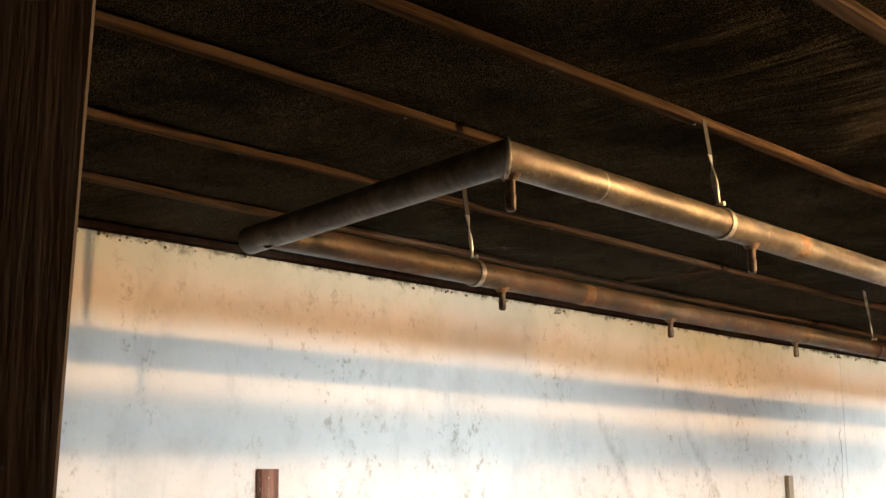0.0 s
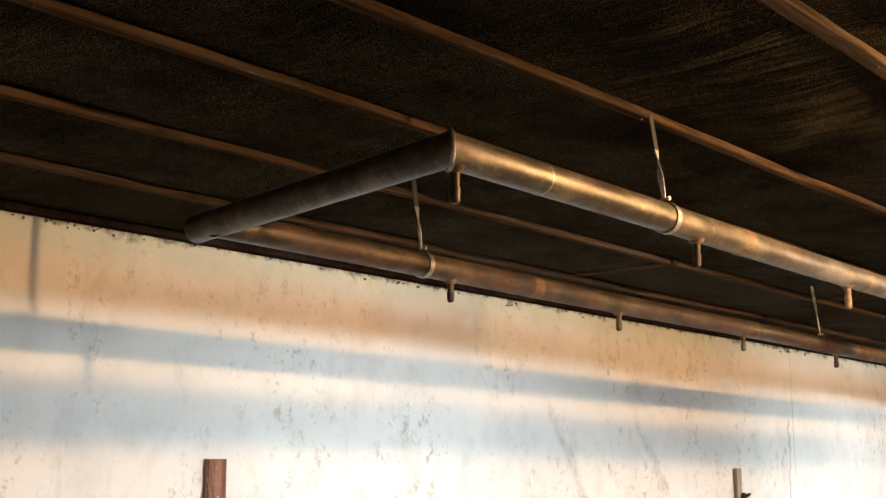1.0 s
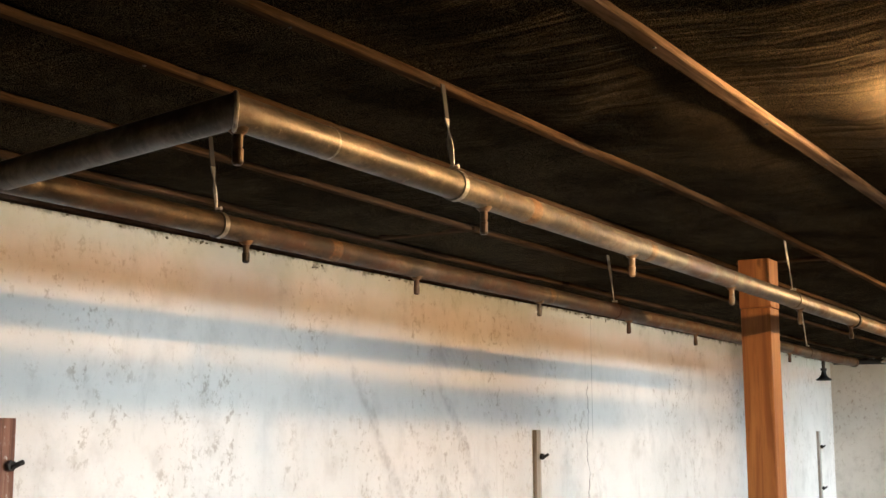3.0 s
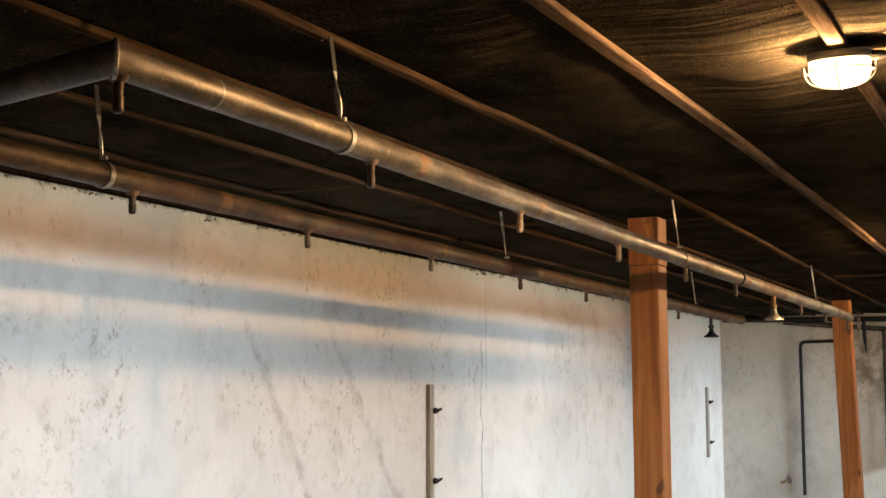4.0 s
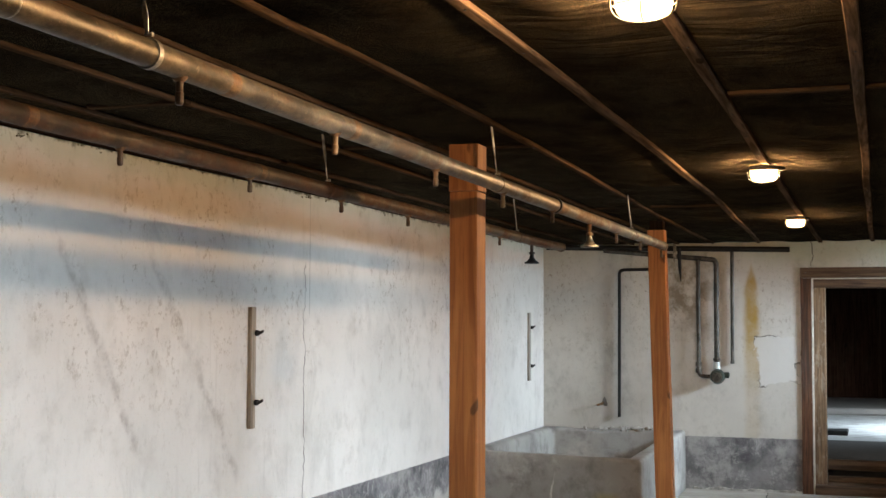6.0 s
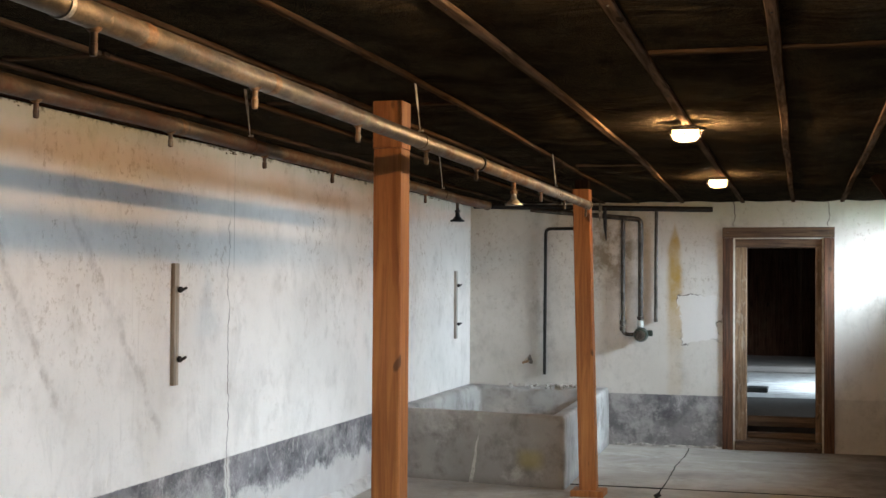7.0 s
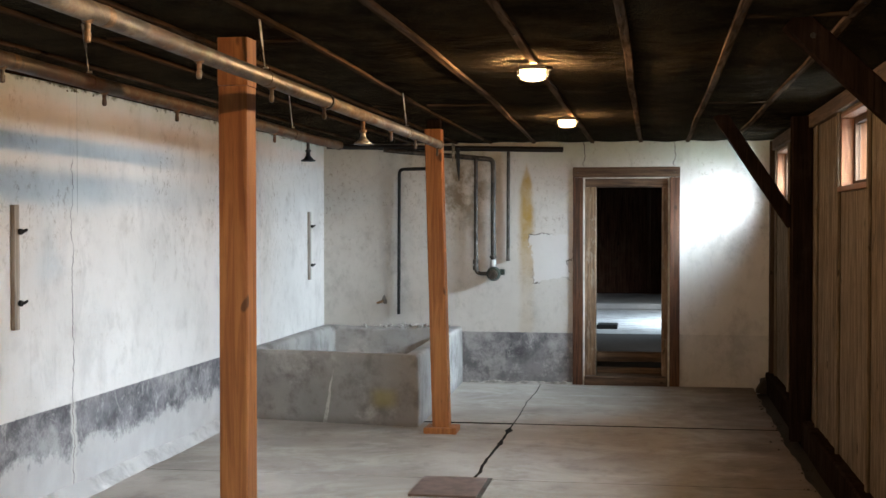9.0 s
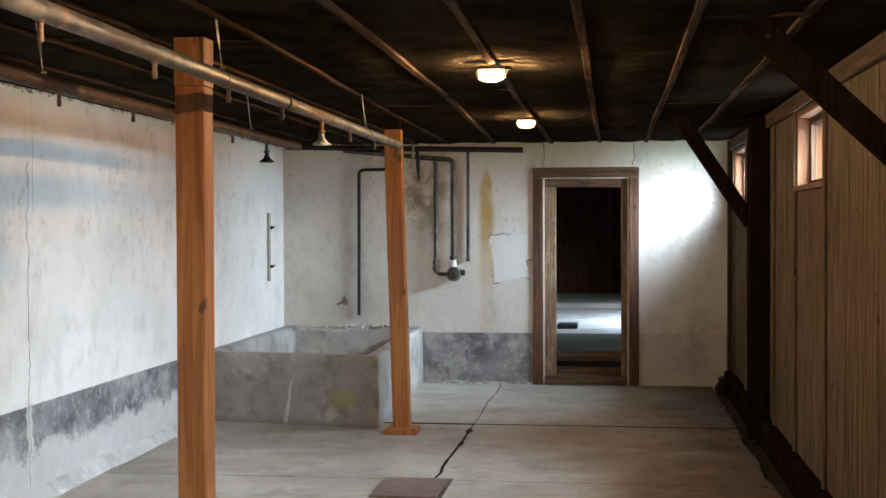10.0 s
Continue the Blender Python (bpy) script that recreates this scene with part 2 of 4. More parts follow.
def concrete(name, a, b, dark=(0.16, 0.15, 0.14), stain=None):
    n = Nodes(name)
    big, mid, fine = n.noise(0.8, 6, 0.6), n.noise(4.5, 7, 0.65), n.noise(90, 4, 0.6)
    col = n.mix(n.step(big, 0.35, 0.65), a, b)
    col = n.mix(n.step(mid, 0.44, 0.70, 0, 0.75), col, dark)
    col = n.mix(n.step(n.noise(2.4, 6, 0.7, shift=(4, 4, 8)), 0.55, 0.72, 0, 0.5), col, tuple(min(1, c * 1.5) for c in a))
    col = n.mix(n.step(fine, 0.55, 0.8, 0, 0.35), col, dark)
    if stain:
        p = n.xyz()
        d = n.m("MULTIPLY", band(n, p[1], 2.62, 0.03, 0.12), band(n, p[2], 0.21, 0.02, 0.09))
        col = n.mix(n.m("MULTIPLY", d, 0.6), col, (0.34, 0.29, 0.09))
        wob = n.m("MULTIPLY", n.m("SUBTRACT", n.noise(5, 5, 0.7, stretch=(0, 0, 1)), 0.5), 0.06)
        wob = n.m("ADD", wob, n.m("MULTIPLY", p[2], 0.16))
        w = n.step(p[2], 0.0, 0.4, 0.014, 0.002)
        line = n.step(n.m("SUBTRACT", n.m("ABSOLUTE", n.m("SUBTRACT", n.m("ADD", p[1], wob), 3.11)), w), 0.0, 0.006, 1, 0)
        line = n.m("MULTIPLY", line, n.step(p[0], 7.50, 7.55, 1, 0))
        line = n.m("MULTIPLY", line, n.step(n.noise(22, 5, 0.7), 0.35, 0.6, 0.25, 1))
        col = n.mix(n.m("MULTIPLY", line, n.step(p[2], 0.45, 0.3, 0, 0.8)), col, (0.62, 0.60, 0.56))
        # darker towards the foot
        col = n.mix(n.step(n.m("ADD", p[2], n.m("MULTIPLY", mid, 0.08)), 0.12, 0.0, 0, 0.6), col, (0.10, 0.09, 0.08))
    n.bump(n.m("ADD", n.m("MULTIPLY", mid, 0.8), n.m("MULTIPLY", fine, 0.25)), 0.3, 0.008)
    return n.done(col, n.m("SUBTRACT", 0.8, n.m("MULTIPLY", big, 0.25)), spec=0.4)


def floor_screed():
    n = Nodes("worn_floor_screed")
    big, mid, fine = n.noise(0.7, 7, 0.62, shift=(3, 1, 0)), n.noise(3.1, 9, 0.72), n.noise(120, 4, 0.65)
    sweep = n.noise(1.6, 8, 0.70, stretch=(1.2, 0.8, 1), dist=0.8)
    col = n.mix(n.step(big, 0.38, 0.62), (0.40, 0.365, 0.325), (0.28, 0.252, 0.218))
    col = n.mix(n.step(sweep, 0.48, 0.66, 0, 0.4), col, (0.50, 0.47, 0.43))
    col = n.mix(n.step(mid, 0.48, 0.70, 0, 0.55), col, (0.17, 0.15, 0.127))
    col = n.mix(n.step(n.noise(11, 8, 0.75, shift=(6, 6, 0)), 0.57, 0.68, 0, 0.5), col, (0.40, 0.385, 0.36))
    col = n.mix(n.step(fine, 0.55, 0.8, 0, 0.4), col, (0.09, 0.08, 0.07))
    n.bump(n.m("ADD", n.m("MULTIPLY", mid, 0.9), n.m("MULTIPLY", fine, 0.2)), 0.4, 0.008)
    # shade towards the board wall, painted as an earth-brown stain
    shade_reach = n.m("ADD", n.xyz()[1], n.m("MULTIPLY", n.m("SUBTRACT", n.noise(1.2, 7, 0.7, shift=(5, 2, 1)), 0.5), 1.6))
    col = n.mix(n.step(shade_reach, -0.3, 0.6, 0.9, 0), col, n.mix(n.step(mid, 0.35, 0.65), (0.12, 0.088, 0.06), (0.075, 0.054, 0.037)))
    return n.done(col, n.step(sweep, 0.35, 0.7, 0.75, 0.52), spec=0.25)


def felt():
    n = Nodes("black_felt")
    g, m2 = n.noise(420, 3, 0.7), n.noise(9, 6, 0.6)
    # sanded grit, worn off in cloudy areas
    grit = n.m("MULTIPLY", n.step(g, 0.47, 0.66), n.step(n.noise(3.2, 6, 0.65, shift=(2, 8, 1)), 0.3, 0.62, 0.35, 1.0))
    col = n.mix(grit, (0.0032, 0.0029, 0.0023), (0.13, 0.101, 0.064))
    col = n.mix(n.step(m2, 0.5, 0.75, 0, 0.5), col, (0.0040, 0.0036, 0.0028))
    crease = n.noise(11, 4, 0.55, stretch=(1.6, 0.2, 1), dist=0.6)
    n.bump(n.m("ADD", n.m("MULTIPLY", g, 0.12), n.m("ADD", n.m("MULTIPLY", m2, 0.4), n.m("MULTIPLY", crease, 2.2))), 0.9, 0.008)
    return n.done(col, 0.9, spec=0.0)


def plain(name, colour, rough=0.6, metal=0.0, vary=0.4):
    n = Nodes(name)
    a = n.noise(12, 5, 0.65)
    n.bump(n.noise(60, 4, 0.6), 0.2, 0.002)
    return n.done(n.mix(n.step(a, 0.35, 0.7), colour, tuple(c * (1 - vary) for c in colour)), rough, metal)


def lamp_glass():
    n = Nodes("lit_lamp_glass")
    n.bsdf.inputs["Emission Color"].default_value = (1.0, 0.56, 0.23, 1)
    n.bsdf.inputs["Emission Strength"].default_value = LAMP
    return n.done((0.9, 0.85, 0.75), 0.3)


def pane_glass():
    n = Nodes("window_glass")
    n.bsdf.inputs["Transmission Weight"].default_value = 1.0
    n.bsdf.inputs["IOR"].default_value = 1.02
    return n.done((0.95, 0.97, 0.97), 0.02)


LAMP = 9.0
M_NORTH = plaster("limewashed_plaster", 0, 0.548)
M_EAST = plaster("stained_plaster", 1, 0.50, east=True)
M_PLAIN = plain("old_plaster", (0.5, 0.47, 0.42), 0.9)
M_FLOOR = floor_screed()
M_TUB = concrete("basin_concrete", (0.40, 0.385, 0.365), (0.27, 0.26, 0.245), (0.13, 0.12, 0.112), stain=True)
M_TUB2 = concrete("step_concrete", (0.20, 0.19, 0.18), (0.13, 0.125, 0.12))
M_FILLET = concrete("pale_cement", (0.62, 0.61, 0.59), (0.48, 0.47, 0.46), (0.3, 0.29, 0.28))
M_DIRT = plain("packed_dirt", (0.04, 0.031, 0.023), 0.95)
M_CRUMB = plain("mossy_mortar", (0.17, 0.155, 0.10), 0.95, 0.0, 0.6)
M_SOIL = plain("dark_soil", (0.010, 0.008, 0.006), 0.95)
M_FELT = felt()
M_BATTEN = wood("batten_wood", (0.022, 0.0135, 0.008), (0.086, 0.053, 0.031), 0, 0.9, spec=0.0)
# lighter copy of the batten wood, with the lamps' light painted in
M_LITBATTEN = wood("lit_batten_wood", (0.036, 0.024, 0.016), (0.14, 0.095, 0.062), 0, 0.9, spec=0.0)
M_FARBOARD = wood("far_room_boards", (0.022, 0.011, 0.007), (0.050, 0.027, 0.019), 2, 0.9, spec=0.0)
M_CROSS = wood("cross_batten_wood", (0.02, 0.013, 0.008), (0.06, 0.038, 0.024), 1, 0.9, spec=0.0)
M_NEAR = wood("near_post_wood", (0.06, 0.037, 0.025), (0.125, 0.078, 0.053), 2, 0.75, 0.8, streak=0.3)
M_POST = wood("new_fir", (0.22, 0.076, 0.019), (0.40, 0.165, 0.05), 2, 0.6, 0.8, grime=0.15, streak=0.28)
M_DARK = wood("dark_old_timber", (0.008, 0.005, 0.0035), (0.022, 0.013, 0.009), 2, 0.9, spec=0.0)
M_OLD = wood("brown_old_timber", (0.03, 0.018, 0.011), (0.07, 0.042, 0.026), 2, 0.8, spec=0.1)
M_BOARD = wood("weathered_boards", (0.072, 0.052, 0.035), (0.19, 0.147, 0.10), 2, 0.9, 1.3, grime=0.6, spec=0.0)
M_BEAM = wood("wall_plate_wood", (0.05, 0.032, 0.019), (0.11, 0.073, 0.044), 0, 0.85, spec=0.1)
M_CASING = wood("door_casing_wood", (0.036, 0.016, 0.009), (0.135, 0.060, 0.029), 2, 0.7, grime=0.45)
M_CASING_H = wood("door_head_wood", (0.042, 0.024, 0.014), (0.15, 0.092, 0.053), 1, 0.7, grime=0.45)
M_JAMB = wood("weathered_jamb_wood", (0.10, 0.062, 0.036), (0.26, 0.17, 0.10), 2, 0.75, grime=0.6, flecks=0.15)
M_REVEAL = wood("window_wood", (0.11, 0.040, 0.012), (0.19, 0.078, 0.027), 2, 0.6)
M_STRIP = wood("grey_strip_wood", (0.24, 0.20, 0.15), (0.48, 0.42, 0.34), 2, 0.85)
M_PALESTRIP = wood("pale_strip_wood", (0.36, 0.33, 0.29), (0.58, 0.55, 0.50), 2, 0.85)
M_REDSTRIP = wood("red_brown_strip_wood", (0.14, 0.055, 0.035), (0.30, 0.16, 0.11), 2, 0.75, flecks=0.8)
M_PIPE = metal_pipe("galvanised_pipe", (0.19, 0.155, 0.108), (0.10, 0.055, 0.026), 0.48, 0.46)
M_RUSTPIPE = metal_pipe("rusty_pipe", (0.115, 0.082, 0.05), (0.075, 0.033, 0.015), 0.55, 0.5)
M_RUST = metal_pipe("rust", (0.30, 0.19, 0.10), (0.17, 0.075, 0.03), 0.5, 0.62)
M_IRON = metal_pipe("dark_iron_pipe", (0.12, 0.11, 0.095), (0.06, 0.04, 0.028), 0.4, 0.5)
M_STRAP = metal_pipe("zinc_strap", (0.50, 0.48, 0.43), (0.13, 0.10, 0.07), 0.15, 0.42)
M_BLACK = plain("black_iron", (0.015, 0.014, 0.013), 0.6, 0.4)
M_VALVE = plain("green_grey_valve", (0.055, 0.075, 0.065), 0.45, 0.5)
M_TAG = plain("pale_metal_sleeve", (0.62, 0.66, 0.64), 0.4, 0.3)
M_LAMPBASE = plain("lamp_base_enamel", (0.10, 0.10, 0.09), 0.5)
M_GLOW = lamp_glass()
M_PANE = pane_glass()
M_PLATE = plain("brown_steel_plate", (0.19, 0.135, 0.115), 0.55, 0.3)
M_GRASS = plain("ground_outside", (0.10, 0.11, 0.06), 0.95)
M_RUBBLE = plain("broken_plaster", (0.52, 0.49, 0.45), 0.95, 0.0, 0.6)
M_PALEFLOOR = concrete("far_floor_boards", (0.40, 0.39, 0.37), (0.30, 0.29, 0.28))
M_PUTTY = plain("pale_edge", (0.62, 0.59, 0.52), 0.8)


# ---- mesh helpers ----
def mesh_of(bm, name, material, smooth=False):
    bmesh.ops.recalc_face_normals(bm, faces=bm.faces)
    for e in bm.edges:
        e.smooth = len(e.link_faces) != 2 or e.calc_face_angle(0) < 0.7
    me = bpy.data.meshes.new(name)
    bm.to_mesh(me)
    bm.free()
    me.materials.append(material)
    if smooth:
        me.polygons.foreach_set("use_smooth", [True] * len(me.polygons))
    return me


def part(name, bm, material, parent=None, label="", smooth=False):
    ob = new(name, mesh_of(bm, name, material, smooth))
    if parent is not None:
        ob.parent = parent
    return tagged(ob, label)


def thing(name, label, category, group="", kind=""):
    return tagged(new(name), label, category, group, kind)


def box(x0, x1, y0, y1, z0, z1, bevel=0.0, seg=1, bm=None):
    bm = bm or bmesh.new()
    made = bmesh.ops.create_cube(bm, size=1, matrix=Matrix.Translation(((x0 + x1) / 2, (y0 + y1) / 2, (z0 + z1) / 2)) @ Matrix.Diagonal((abs(x1 - x0), abs(y1 - y0), abs(z1 - z0), 1)))
    if bevel:
        edges = {e for v in made["verts"] for e in v.link_edges}
        bmesh.ops.bevel(bm, geom=list(edges), offset=bevel, segments=seg, affect="EDGES", profile=0.5)
    return bm


def tube(points, r, sides=16, bm=None, cap=True, radii=None):
    """A round bar along points."""
    bm = bm or bmesh.new()
    pts = [Vector(p) for p in points]
    rings = []
    side = None
    for i, p in enumerate(pts):
        d = pts[min(i + 1, len(pts) - 1)] - pts[max(i - 1, 0)]
        d = (d if d.length > 1e-7 else pts[-1] - pts[0]).normalized()
        if side is None:
            side = d.orthogonal().normalized()
        side = (side - d * side.dot(d)).normalized()
        up = d.cross(side)
        rr = radii[i] if radii else r
        rings.append([bm.verts.new(p + rr * (math.cos(a) * side + math.sin(a) * up)) for a in (2 * math.pi * k / sides for k in range(sides))])
    for a, b in zip(rings, rings[1:]):
        for k in range(sides):
            bm.faces.new((a[k], a[(k + 1) % sides], b[(k + 1) % sides], b[k]))
    if cap:
        bm.faces.new(rings[0][::-1])
        bm.faces.new(rings[-1])
    return bm


def lathe(profile, centre, axis="z", sides=20, bm=None):
    """Profile rows (distance along the axis, radius)."""
    v = {"x": Vector((1, 0, 0)), "y": Vector((0, 1, 0)), "z": Vector((0, 0, 1))}[axis]
    c = Vector(centre)
    return tube([c + v * h for h, _ in profile], 0, sides, bm, True, [max(r, 0.0005) for _, r in profile])


def bent(a, b, c, r, n=6):
    """Points of a rounded corner at b."""
    a, b, c = Vector(a), Vector(b), Vector(c)
    p, q = b + (a - b).normalized() * r, b + (c - b).normalized() * r
    return [(p * (1 - t) ** 2 + b * 2 * t * (1 - t) + q * t * t) for t in (k / n for k in range(n + 1))]


def rough_bar(x0, x1, y0, y1, z0, z1, axis, cuts, wob, seed, bevel=0.003):
    """A sawn bar, a little warped along its length."""
    bm = box(x0, x1, y0, y1, z0, z1)
    lo, hi = ((x0, x1), (y0, y1), (z0, z1))[axis]
    n = Vector((0, 0, 0))
    n[axis] = 1
    for k in range(1, cuts):
        at = Vector((0, 0, 0))
        at[axis] = lo + (hi - lo) * k / cuts
        bmesh.ops.bisect_plane(bm, geom=bm.verts[:] + bm.edges[:] + bm.faces[:], plane_co=at, plane_no=n)
    for v in bm.verts:
        s = v.co[axis] * 0.55 + seed * 7.3
        s2 = v.co[axis] * 2.1 + seed * 3.1
        for j in range(3):
            if j != axis:
                v.co[j] += wob * (noise.noise((s, j * 5.0, seed)) + 0.35 * noise.noise((s2, j * 9.0, seed)))
    if bevel:
        long = [e for e in bm.edges if abs((e.verts[0].co - e.verts[1].co).normalized()[axis]) > 0.95 and len(e.link_faces) == 2 and e.calc_face_angle(0) > 0.8]
        bmesh.ops.bevel(bm, geom=long, offset=bevel, segments=1, affect="EDGES")
    return bm


def sheet(xs, ys, fn):
    bm = bmesh.new()
    rows = [[bm.verts.new((x, y, fn(x, y))) for y in ys] for x in xs]
    for a, b in zip(rows, rows[1:]):
        for k in range(len(ys) - 1):
            bm.faces.new((a[k], b[k], b[k + 1], a[k + 1]))
    return bm


def span(a, b, n):
    return [a + (b - a) * k / n for k in range(n + 1)]


# ---- ground, walls, ceiling ----
ground = part("ground", sheet(span(-400, 400, 8), span(-400, 400, 8), lambda x, y: -0.35), M_GRASS)
tagged(ground, "grass and earth outside the board wall", "ground", kind="structure")

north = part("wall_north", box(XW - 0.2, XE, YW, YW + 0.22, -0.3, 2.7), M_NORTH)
tagged(north, "long limewashed plaster wall with worn grey dado", "wall", kind="structure")

# end wall with its doorway
DY0, DY1, DZ1 = 0.385, 1.262, 2.035
bm = box(XE, XE + 0.24, DY1, YW + 0.22, -0.3, 2.7)
box(XE, XE + 0.24, YR - 0.25, DY0, -0.3, 2.7, bm=bm)
box(XE, XE + 0.24, DY0, DY1, DZ1, 2.7, bm=bm)
east = part("wall_east", bm, M_EAST)
tagged(east, "stained plaster end wall with a doorway and damp patches", "wall", kind="structure")

# unseen wall behind the camera, added to keep outside light out
west = part("wall_west", box(XW - 0.2, XW, YR - 0.25, YW, -0.3, 2.7), M_PLAIN)
tagged(west, "unseen plain wall added to close the room", "wall", kind="structure")

# unseen slab, added to close the room off above the felt
roof = part("roof", box(XW - 0.5, XE + 0.3, YR - 0.6, YW + 0.5, 2.7, 2.85), M_OLD)
tagged(roof, "unseen roof slab added above the felt ceiling", "roof", kind="structure")

BATTENS = (-0.170, 0.245, 0.690, 1.130, 1.560, 2.033, 2.473, 2.913, 3.355)


def batten_bend(i, x):
    """Sideways bow of the longer battens."""
    if i == 4:
        return 0.0026 * (x - 2.2) ** 2 if x > -2 else 0.046
    if i == 5:
        return 0.11 * (1 - math.exp(-((x - 2) / 3.6) ** 2))
    if i == 3:
        return 0.035 * (1 - math.exp(-max(0, x - 1) / 3)) - 0.01
    return 0.004 * math.sin(x * 0.8 + i)



def felt_height(x, y):
    k = min(abs(y - b) for b in (*BATTENS, 3.80, -0.58)) / 0.22
    sag = 0.016 * min(1, k) * (0.6 + noise.noise((x * 0.9, y * 1.4, 3)))
    warp = 3 * noise.noise((x * 0.8, y * 1.5, 1))
    folds = 0.012 * noise.noise((x * 5.5 + warp, y * 1.3, 5)) + 0.014 * (0.35 + abs(noise.noise((x * 1.1, y * 2.2, 9)))) * (0.5 - abs(noise.noise((x * 9 + 2 * warp, y * 1.8, 2)))) + 0.024 * max(0, 0.3 + noise.noise((x * 1.6, y * 1.9, 4))) * (0.4 - abs(noise.noise((x * 15 + 3 * warp, y * 1.6, 2))))
    return ZC - (sag + folds * min(1, k * 1.3) + 0.006 * noise.noise((x * 3, y * 3, 8)))


ceiling = part("ceiling", sheet([*span(XW, -2, 100), *span(-1.987, XE, 920)], span(YR - 0.02, YW, 90), felt_height), M_FELT, smooth=True)
tagged(ceiling, "wrinkled black tar felt ceiling held by battens", "ceiling", kind="structure")

for i, by in enumerate(BATTENS):
    w = 0.0185 if i < 5 else 0.014
    bm = rough_bar(XW, XE - 0.01, by - w, by + w, ZC - 0.020, ZC - 0.002, 0, 40, 0.008, i + 1)
    for v in bm.verts:
        v.co.y += batten_bend(i, v.co.x)
    ob = part("ceiling_batten", bm, M_BATTEN if i > 4 else M_LITBATTEN)
    tagged(ob, "thin brown wooden batten nailed under black felt", "batten", "ceiling battens", "structure")
ob = part("ceiling_batten", rough_bar(XW, XE - 0.01, YW - 0.045, YW - 0.004, ZC - 0.026, ZC - 0.004, 0, 60, 0.006, 20), M_DARK)
tagged(ob, "dark wooden batten along the top of the plaster wall", "batten", "ceiling battens", "structure")
for i, (cx, y0, y1) in enumerate(((1.38, 2.89, 3.288), (2.66, 2.46, 2.85), (2.80, 2.035, 2.415), (1.79, 0.715, 1.10), (1.77, 0.27, 0.667), (2.47, -0.147, 0.222), (5.9, 2.10, 2.42), (5.9, 1.60, 2.05), (6.0, -0.147, 0.222))):
    ob = part("cross_batten", rough_bar(cx - 0.018, cx + 0.018, y0, y1, ZC - 0.021, ZC - 0.006, 1, 4, 0.004, i + 31), M_CROSS)
    tagged(ob, "short wooden cross batten under black felt", "batten", "ceiling cross battens", "structure")

# nails in the battens
bm = bmesh.new()
for i, by in enumerate(BATTENS):
    for k in range(26):
        x = XW + 0.3 + k * 0.61 + 0.25 * noise.noise((k * 1.7, i * 2.3, 0))
        s, s2 = x * 0.55 + (i + 1) * 7.3, x * 2.1 + (i + 1) * 3.1
        dy, dz = (0.008 * (noise.noise((s, j * 5.0, i + 1)) + 0.35 * noise.noise((s2, j * 9.0, i + 1))) for j in (1, 2))
        lathe(((0.002, 0.0045), (-0.003, 0.0035)), (x, by + batten_bend(i, x) + dy + 0.012 * noise.noise((k, i, 4)), ZC - 0.0195 + dz), sides=6, bm=bm)
ob = part("batten_nails", bm, M_BLACK)
tagged(ob, "rusty nail heads along the ceiling battens", "nails", kind="stuff")

# floor: screed slabs with open joints over dark earth
bed = part("floor", box(XW, XE, YR - 0.1, YW, -0.3, -0.056), M_SOIL)
tagged(bed, "worn grey concrete screed floor with cracks", "floor", kind="structure")


def crack_y(x):
    return 1.645 + 0.020 * noise.noise((x * 1.1, 0, 7)) + 0.016 * noise.noise((x * 5, 0, 2)) + 0.006 * noise.noise((x * 17, 0, 2))


def edge_y(x):
    return -0.37 + 0.06 * noise.noise((x * 1.1, 5, 5)) + 0.02 * noise.noise((x * 4, 2, 1))


def crack_w(x):
    hole = 0.024 * math.exp(-((x - 7.13) / 0.07) ** 2) + 0.012 * math.exp(-((x - 6.55) / 0.06) ** 2)
    return 0.004 + 0.006 * max(0, min(1, (7.6 - x) / 0.8)) + hole + 0.004 * noise.noise((x * 9, 3, 3))


def slab(x0, x1, lo, hi, label=""):
    bm = bmesh.new()
    n = max(2, int((x1 - x0) / 0.05))
    top = [[bm.verts.new((x, f(x), 0)) for f in (lo, hi)] for x in span(x0, x1, n)]
    for a, b in zip(top, top[1:]):
        bm.faces.new((a[0], b[0], b[1], a[1]))
    out = bmesh.ops.extrude_face_region(bm, geom=bm.faces[:])
    for v in out["geom"]:
        if isinstance(v, bmesh.types.BMVert):
            v.co.z -= 0.060
    ob = part("slab", bm, M_FLOOR, bed, label)
    ob.data.materials.append(M_SOIL)
    for f in ob.data.polygons:  # sides take the near-black soil colour, darkening the joints
        f.material_index = 1 if abs(f.normal.z) < 0.5 else 0
    return ob


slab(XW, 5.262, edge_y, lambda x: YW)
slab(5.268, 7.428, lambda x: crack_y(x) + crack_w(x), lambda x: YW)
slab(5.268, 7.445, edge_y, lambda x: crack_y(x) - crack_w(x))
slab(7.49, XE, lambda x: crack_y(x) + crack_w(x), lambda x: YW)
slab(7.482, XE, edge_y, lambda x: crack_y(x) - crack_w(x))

# crumbs of dirt along the broken slab edge
bm = bmesh.new()
rng = random.Random(4)
for k in range(260):
    x = rng.uniform(-1, 9.9)
    y = edge_y(x) + rng.gauss(-0.03, 0.05)
    s = rng.uniform(0.003, 0.011)
    bmesh.ops.create_icosphere(bm, subdivisions=1, radius=s, matrix=Matrix.Translation((x, max(y, -0.52), (0.0 if y > edge_y(x) else -0.053) + s * 0.4)) @ Matrix.Diagonal((1, 0.8, 0.6, 1)))
ob = part("floor_rubble", bm, M_DIRT)
tagged(ob, "crumbs of earth and mortar along the broken floor edge", "rubble", kind="stuff")

